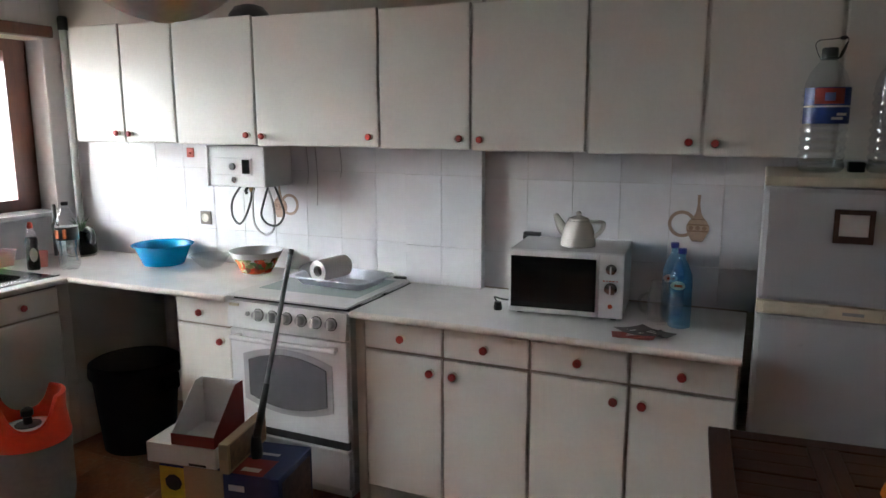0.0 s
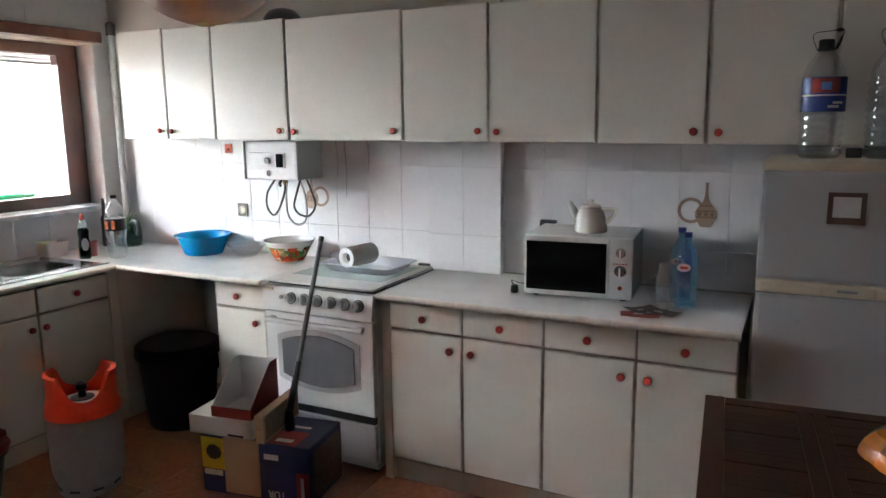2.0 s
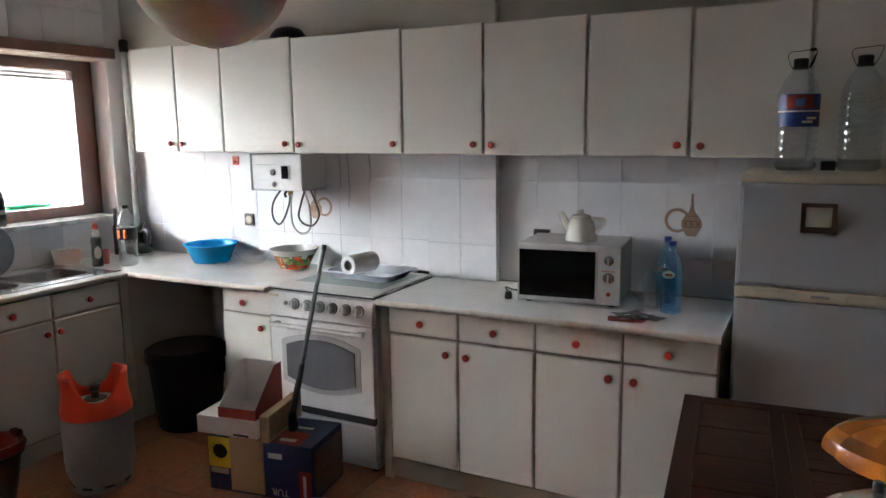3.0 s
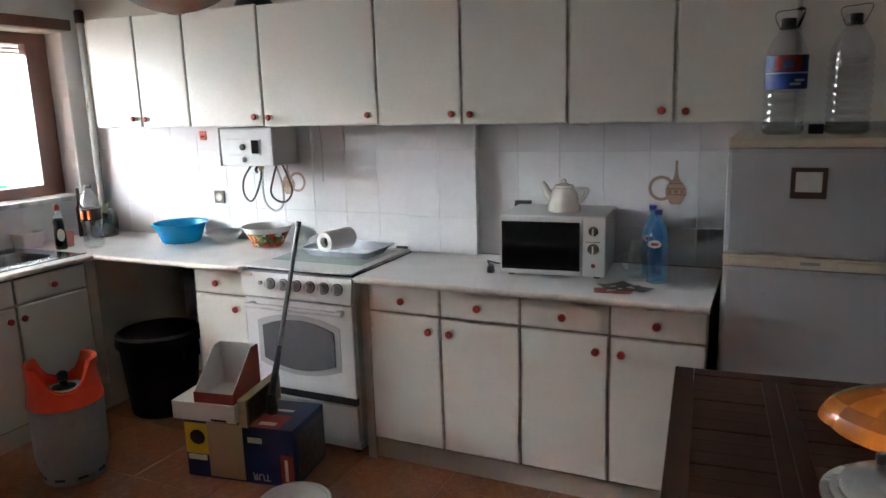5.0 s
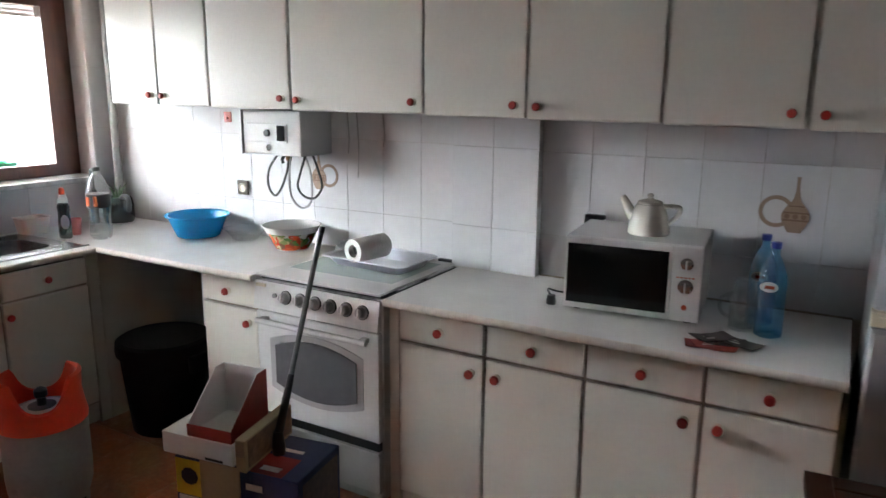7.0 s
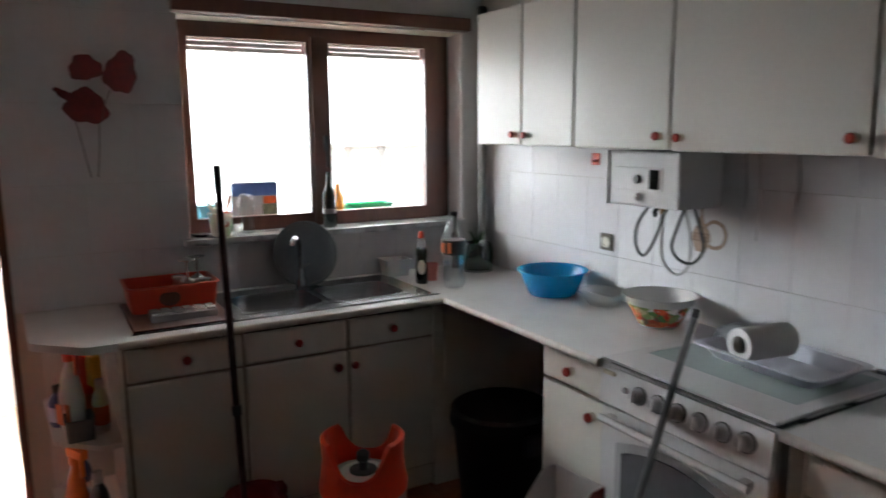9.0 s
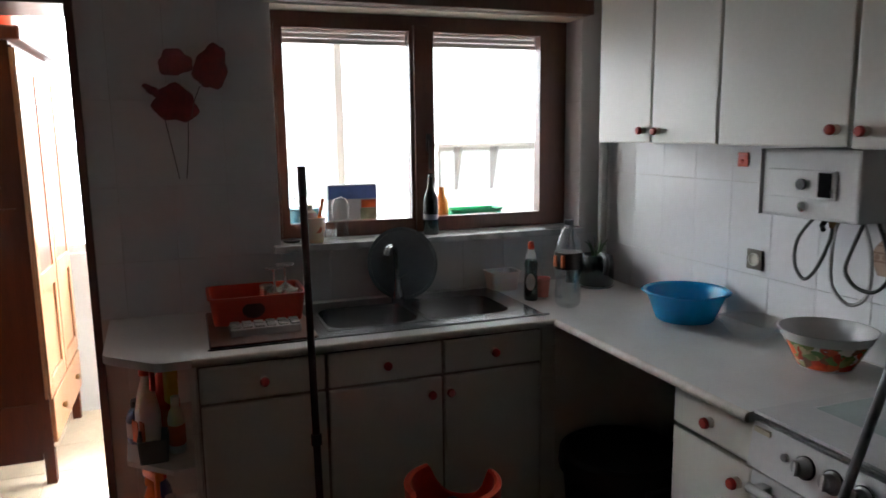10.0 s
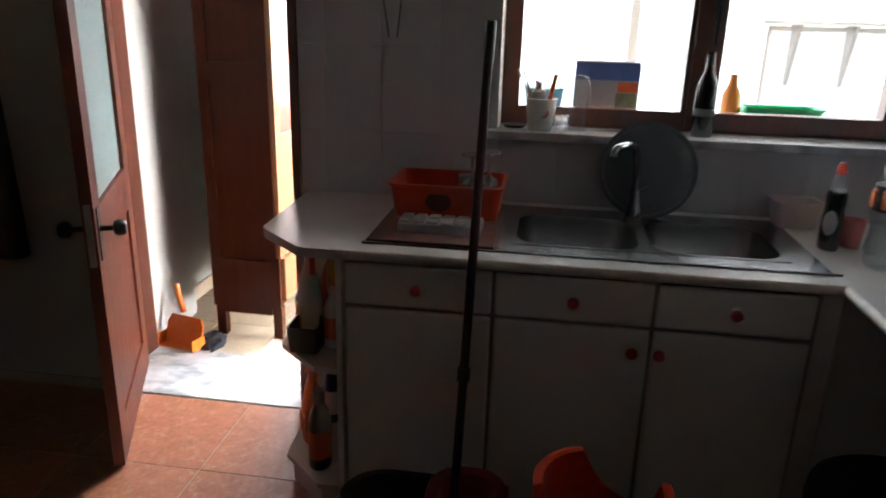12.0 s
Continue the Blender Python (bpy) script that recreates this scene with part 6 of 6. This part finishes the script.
for k, (dx, dy, mt) in enumerate(((0.03, -0.085, M_CREAM), (0.02, -0.07, M_CREAM), (-0.01, -0.03, M_GREYMETAL))):
    part("stick", tube([(0, 0, 0.03), (dx, dy, 0.205)], 0.004, 8), mt, cup)
part("orange_brush", tube([(0.0, 0.01, 0.03), (0.005, 0.045, 0.19)], 0.008, 8), M_TRIGGER, cup, "orange brush handle")
part("pump_top", turned([(0.028, 0.10), (0.026, 0.13), (0.009, 0.14), (0.009, 0.165), (0.0001, 0.166)], 16, Matrix.Translation((0, -0.01, 0))), M_CLOUDY, cup, "white pump bottle top")
dome = thing("bell_jar", pose(-3.685, 1.655, WS), "clear domed glass jar on the sill", "jar")
part("jar", turned([(0.033, 0.0), (0.034, 0.10), (0.040, 0.118), (0.040, 0.150), (0.034, 0.172), (0.020, 0.186), (0.0001, 0.190)], 32), G_WATER, dome)
sm = thing("shot_glass", pose(-3.635, 1.60, WS), "small clear shot glass on the sill", "glass")
part("glass", turned([(0.022, 0), (0.027, 0.055), (0.025, 0.055), (0.020, 0.012), (0.0001, 0.012)], 24), G_TABLEGLASS, sm)
dk = thing("soap_dish", pose(-3.70, 1.44, WS), "small dark dish on the sill", "dish")
part("dish", turned([(0.03, 0), (0.045, 0.012), (0.040, 0.012), (0.0001, 0.006)], 24), M_BLACK, dk)
wine = thing("wine_bottle", pose(-3.685, 2.075, WS) @ Matrix.Scale(0.94, 4), "dark green wine bottle on the sill", "bottle")
part("bottle", turned([(0.034, 0), (0.037, 0.006), (0.037, 0.17), (0.030, 0.20), (0.015, 0.23), (0.0135, 0.285), (0.015, 0.287), (0.015, 0.297), (0.0001, 0.298)], 28), M_DARKLIQ, wine)
part("label", turned([(0.0373, 0.075), (0.0374, 0.076), (0.0374, 0.10), (0.0373, 0.101)], 28), M_GREYMETAL, wine, "grey label band")

# ---- outside the kitchen window ----
OZ = 1.135
carry = thing("detergent_bag", pose(-3.955, 1.765, OZ), "blue and grey printed detergent pack on the outer sill", "pack")
part("pack", solid((-0.03, -0.12, 0.0), (0.03, 0.12, 0.235), 0.012), mat("milky_pack", (0.45, 0.50, 0.52), 0.35, vary=0.1), carry)
part("blue_top", boxes(((0.0305, -0.118, 0.165), (0.0315, 0.118, 0.228))), M_PALEBLUE, carry, "blue band")
part("picture", boxes(((0.0305, 0.035, 0.03), (0.0315, 0.112, 0.12))), mat("green_picture", (0.14, 0.20, 0.13), 0.4, vary=0.5, blotch=30), carry, "dark green picture")
part("orange_mark", boxes(((0.0305, 0.04, 0.122), (0.0315, 0.115, 0.160))), M_LABELORANGE, carry, "orange stripe")
bottle_o = thing("soap_refill", pose(-3.93, 2.215, OZ), "amber liquid soap bottle on the outer sill", "bottle")
part("bottle", turned([(0.034, 0), (0.036, 0.006), (0.036, 0.13), (0.018, 0.165), (0.014, 0.205), (0.0001, 0.206)], 24), M_AMBER, bottle_o)
basket = thing("green_basket", pose(-3.955, 2.40, OZ) @ Matrix.Diagonal((1, 0.95, 0.85, 1)), "bright green plastic basket on the outer sill", "basket")
part("basket", loft(bm_new(), [(rounded(-0.055, 0.055, -0.12, 0.12, 0.02), 0.0), (rounded(-0.068, 0.068, -0.142, 0.142, 0.025), 0.098), (rounded(-0.074, 0.074, -0.148, 0.148, 0.025), 0.10), (rounded(-0.074, 0.074, -0.148, 0.148, 0.025), 0.108), (rounded(-0.062, 0.062, -0.136, 0.136, 0.022), 0.106), (rounded(-0.05, 0.05, -0.115, 0.115, 0.02), 0.005)], True, True), M_GREENPL, basket)
part("label", boxes(((0.066, -0.07, 0.035), (0.068, 0.075, 0.085))), M_CLOUDY, basket, "white label panel")
blueb = thing("blue_tub", pose(-3.96, 1.535, OZ), "light blue plastic tub on the outer sill", "tub")
part("tub", turned([(0.06, 0), (0.075, 0.12), (0.080, 0.122), (0.080, 0.13), (0.0001, 0.13)], 28), mat("light_blue_plastic", (0.10, 0.40, 0.55), 0.4), blueb)

# ---- balcony ----
shelf2 = thing("wall_shelf", pose(BX - 0.049, 2.99, 1.522), "white wall shelf on tapered brackets on the balcony", "shelf")
part("board", solid((0.001, -0.46, 0.0), (0.33, 0.60, 0.020), 0.003), M_WHITE, shelf2)
for y in (-0.235, 0.03, 0.40):
    part("bracket", add_prism(bm_new(), [(0.001, -0.30), (0.001, 0.0), (0.12, 0.0), (0.10, -0.04), (0.015, -0.29)], 0.02, Matrix(((1, 0, 0, 0), (0, 0, 1, y), (0, 1, 0, 0), (0, 0, 0, 1)))), M_OVENGREY, shelf2)

ward = thing("wardrobe", pose(-4.165, 0.0, 0.0), "tall varnished brown wooden wardrobe with carved doors on short legs", "wardrobe")
WY_A, WY_B, WL, WH = 0.026, 0.368, 0.90, 2.02
# carcass and side take the shaded tone, doors and drawer the lit one
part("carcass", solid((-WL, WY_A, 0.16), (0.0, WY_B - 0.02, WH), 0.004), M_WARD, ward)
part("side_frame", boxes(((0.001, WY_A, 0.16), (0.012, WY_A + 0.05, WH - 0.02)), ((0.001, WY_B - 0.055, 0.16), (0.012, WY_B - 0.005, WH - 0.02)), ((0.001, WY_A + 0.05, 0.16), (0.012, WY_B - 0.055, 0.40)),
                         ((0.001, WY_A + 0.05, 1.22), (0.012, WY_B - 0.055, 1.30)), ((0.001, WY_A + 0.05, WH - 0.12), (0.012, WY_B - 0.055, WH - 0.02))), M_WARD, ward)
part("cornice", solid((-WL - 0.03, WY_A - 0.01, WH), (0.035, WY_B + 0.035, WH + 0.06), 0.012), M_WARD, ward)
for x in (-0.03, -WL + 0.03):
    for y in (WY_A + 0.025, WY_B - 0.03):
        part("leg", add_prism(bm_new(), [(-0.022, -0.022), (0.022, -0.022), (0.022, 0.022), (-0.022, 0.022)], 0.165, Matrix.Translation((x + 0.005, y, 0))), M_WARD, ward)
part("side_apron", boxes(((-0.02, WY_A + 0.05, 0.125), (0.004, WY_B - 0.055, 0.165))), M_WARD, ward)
for k in range(2):
    xa, xb = -WL + 0.02 + 0.46 * k, -WL + 0.46 + 0.46 * k
    dr = part("wardrobe_door", solid((xa, WY_B - 0.018, 0.42), (xb, WY_B - 0.004, WH - 0.03), 0.002), M_WARDF, ward, "panelled wardrobe door in the lit wood tone")
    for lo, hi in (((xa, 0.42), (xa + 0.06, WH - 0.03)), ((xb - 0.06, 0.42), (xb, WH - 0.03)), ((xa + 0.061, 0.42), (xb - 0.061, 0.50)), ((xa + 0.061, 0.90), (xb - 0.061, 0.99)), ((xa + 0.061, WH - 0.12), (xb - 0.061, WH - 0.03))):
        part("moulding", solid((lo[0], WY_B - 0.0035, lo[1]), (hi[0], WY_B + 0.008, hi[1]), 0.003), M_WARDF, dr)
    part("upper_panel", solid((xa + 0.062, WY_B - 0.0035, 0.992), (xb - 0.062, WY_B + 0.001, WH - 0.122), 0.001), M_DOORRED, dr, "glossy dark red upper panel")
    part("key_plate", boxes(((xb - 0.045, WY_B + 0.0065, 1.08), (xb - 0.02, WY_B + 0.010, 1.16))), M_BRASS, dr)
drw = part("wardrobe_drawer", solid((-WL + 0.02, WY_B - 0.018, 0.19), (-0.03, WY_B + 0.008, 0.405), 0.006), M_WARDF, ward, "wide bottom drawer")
for x in (-WL + 0.22, -0.24):
    part("pull", turned([(0.012, 0), (0.016, 0.018), (0.0001, 0.024)], 16, Matrix.Translation((x, WY_B + 0.008, 0.30)) @ Matrix.Rotation(radians(-90), 4, "X")), M_BRASS, drw)
rb = thing("red_tub", pose(-4.30, 0.285, WH + 0.0605), "red plastic tub stored on the wardrobe", "tub")
part("tub", turned([(0.10, 0.0), (0.13, 0.16), (0.138, 0.165), (0.128, 0.165), (0.098, 0.01), (0.0001, 0.01)], 32), M_REDPL, rb)

dust = thing("dustpan", pose(-4.01, -0.075, 0.0, 0, 0, 75), "orange plastic dustpan standing by the wall", "dustpan")
bm = bm_new()
add_prism(bm, [(-0.10, 0.0), (0.10, 0.0), (0.105, 0.10), (0.085, 0.14), (-0.085, 0.14), (-0.105, 0.10)], 0.006, Matrix.Translation((0, 0.0, 0.002)) @ Matrix.Rotation(radians(72), 4, "X"))
add_prism(bm, [(-0.10, 0.0), (0.10, 0.0), (0.10, 0.05), (-0.10, 0.05)], 0.005, Matrix.Translation((0, -0.05, 0.001)))
add_box(bm, (-0.106, -0.05, 0.001), (-0.100, 0.03, 0.06))
add_box(bm, (0.100, -0.05, 0.001), (0.106, 0.03, 0.06))
part("pan", bm, M_TRIGGER, dust)
part("handle", tube(spline([(-0.02, 0.045, 0.15), (-0.05, 0.06, 0.20), (-0.075, 0.07, 0.275)], 4), 0.014, 10), M_TRIGGER, dust)
shoe = thing("floor_cloth", pose(-4.06, 0.045, 0.0, 0, 0, 20), "dark blue cloth lying on the balcony floor", "cloth")
bm = turned([(0.05, 0.0), (0.075, 0.006), (0.06, 0.016), (0.0001, 0.018)], 32, None, 1.55, 0.85)
for v in bm.verts:
    v.co += Vector((noise.noise(v.co * 21), noise.noise(v.co * 25 + Vector((3, 1, 0))), max(0.0, noise.noise(v.co * 30)))) * 0.022
    v.co.z = max(v.co.z, 0.0)
part("cloth", bm, mat("dark_navy_cloth", (0.010, 0.012, 0.022), 0.9, grain=200, vary=0.3, bump=0.3), shoe)

# ---- things hanging ----
globe = thing("paper_lantern", pose(-1.261, 1.383, 2.163), "cream rice-paper globe lamp hanging from the ceiling", "ceiling lamp")
prof = []
for k in range(41):
    a = -math.pi / 2 + math.pi * (0.03 + 0.94 * k / 40)
    prof.append((0.250 * math.cos(a) * (1 + (0.006 if k % 2 else -0.004)), 0.250 * math.sin(a)))
part("shade", add_lathe(bm_new(), prof, 48, caps=False), M_LANTERN, globe)
part("cord", tube([(0, 0, 0.245), (0, 0, CEIL - 2.163)], 0.004, 8), M_BLACK, globe)
part("bottom_ring", turned([(0.024, -0.252), (0.030, -0.247)], 24), M_LANTERN, globe)
coat = thing("dark_coat", pose(LW + 0.001, -0.62, 0.55), "dark coat hanging on the wall behind the door", "coat")
bm = loft(bm_new(), [(rounded(0.0, 0.10, -0.15, 0.15, 0.04), 0.0), (rounded(0.0, 0.12, -0.14, 0.14, 0.05), 0.40), (rounded(0.0, 0.10, -0.12, 0.12, 0.04), 0.75), (rounded(0.0, 0.05, -0.05, 0.05, 0.02), 0.86)], True, True)
part("cloth", bm, mat("dark_cloth", (0.015, 0.013, 0.013), 0.9, bump=0.3), coat)

# ---- tiles ----


def tile_grid(parent, us, vs, place, thick, material, gap=0.0011, skip=None, name="tile"):
    """Tiles between the grid lines us and vs; place(u, v) gives the centre, in a frame whose mesh axes are (u, v)."""
    cache = {}
    for a, b in zip(us, us[1:]):
        for c, d in zip(vs, vs[1:]):
            if skip and skip(a, b, c, d):
                continue
            w, h = round(b - a - gap, 4), round(d - c - gap, 4)
            if w < 0.01 or h < 0.01:
                continue
            if (w, h) not in cache:
                bm = bm_new()
                e = 0.0009
                lo = [(-w / 2, -h / 2), (w / 2, -h / 2), (w / 2, h / 2), (-w / 2, h / 2)]
                hi = [(x - math.copysign(e, x), y - math.copysign(e, y)) for x, y in lo]
                v0 = [bm.verts.new((x, y, 0)) for x, y in lo]
                v1 = [bm.verts.new((x, y, thick - e)) for x, y in lo]
                v2 = [bm.verts.new((x, y, thick)) for x, y in hi]
                for p, q in ((v0, v1), (v1, v2)):
                    for i in range(4):
                        bm.faces.new((p[i], p[(i + 1) % 4], q[(i + 1) % 4], q[i]))
                bm.faces.new(v2)
                cache[(w, h)] = mesh_of("tile", bm, material)
            ob = new(name, cache[(w, h)])
            ob.parent = parent
            ob.matrix_basis = place((a + b) / 2, (c + d) / 2)


def lines(a, b, first, step):
    """Grid lines from a to b, one of them at first."""
    out = [a]
    x = first - math.floor((first - a) / step) * step
    while x < b - 0.004:
        if x > a + 0.004:
            out.append(x)
        x += step
    return out + [b]


back_place = lambda u, v: Matrix.Translation((u, BW, v)) @ Matrix.Rotation(radians(90), 4, "X") @ pose(0, 0, 0, 0.15 * math.sin(u * 37 + v * 11), 0.15 * math.cos(u * 23 + v * 7))
tile_grid(wall_back, lines(LW, -1.336, -1.937, 0.205), (CT + 0.001, 1.071, 1.408, 1.62), back_place, 0.0033, M_TILE)
tile_grid(wall_back, lines(LW, -2.30, -1.937, 0.205), (0.06, 0.397, 0.734, 0.855), back_place, 0.0033, M_TILE)
tile_grid(wall_back, lines(-0.953, 0.95, -0.953, 0.205), (CT + 0.001, 1.060, 1.397, 1.62), back_place, 0.0033, M_TILE)
col_place = lambda u, v: Matrix.Translation((u, 2.92, v)) @ Matrix.Rotation(radians(90), 4, "X")
tile_grid(column, (-1.3395, -1.150, -0.950), (CT + 0.001, 1.071, 1.408, 1.62), col_place, 0.006, M_TILE)
colr_place = lambda u, v: Matrix.Translation((-0.955, u, v)) @ Matrix(((0, 0, 1, 0), (1, 0, 0, 0), (0, 1, 0, 0), (0, 0, 0, 1)))
tile_grid(column, (2.920, 2.958), (CT + 0.001, 1.071, 1.408, 1.62), colr_place, 0.005, M_TILE)
coll_place = lambda u, v: Matrix.Translation((-1.335, u, v)) @ Matrix(((0, 0, -1, 0), (1, 0, 0, 0), (0, -1, 0, 0), (0, 0, 0, 1)))
tile_grid(column, (2.920, 2.958), (CT + 0.001, 1.071, 1.408, 1.62), coll_place, 0.0045, M_TILE)

left_place = lambda u, v: Matrix.Translation((LW, u, v)) @ Matrix(((0, 0, 1, 0), (1, 0, 0, 0), (0, 1, 0, 0), (0, 0, 0, 1)))
us = sorted(set(lines(DY1 + 0.002, WY0, WY0, 0.205) + lines(WY0, WY1, WY0, 0.2071) + [WY1, BW - 0.0065]))
vs = [CT + 0.001, 1.112, 1.408, 1.745, WZ1, 2.42, CEIL]
tile_grid(wall_window, us, vs, left_place, 0.0022, M_TILE, 0.0008, skip=lambda a, b, c, d: a > WY0 - 0.01 and b < WY1 + 0.01 and c > 1.10 and d < WZ1 + 0.01)
rev_place = lambda u, v: Matrix.Translation((u, WY1, v)) @ Matrix.Rotation(radians(90), 4, "X")
tile_grid(wall_window, (-3.788, LW), (1.143, 1.408, 1.745, WZ1), rev_place, 0.006, M_TILE)

floor_place = lambda u, v: Matrix.Translation((u, v, -0.006))
tile_grid(floor, lines(-3.563, RX, -3.563, 0.45), lines(FY, BW, 0.452, 0.45), lambda u, v: Matrix.Translation((u, v, -0.0022)), 0.0022, M_FLOOR, 0.005)
tile_grid(balcony_floor, lines(BX, LO - 0.02, LO - 0.02, 0.33), lines(-0.29, 4.0, 0.30, 0.33), floor_place, 0.006, M_BEIGETILE, 0.004)
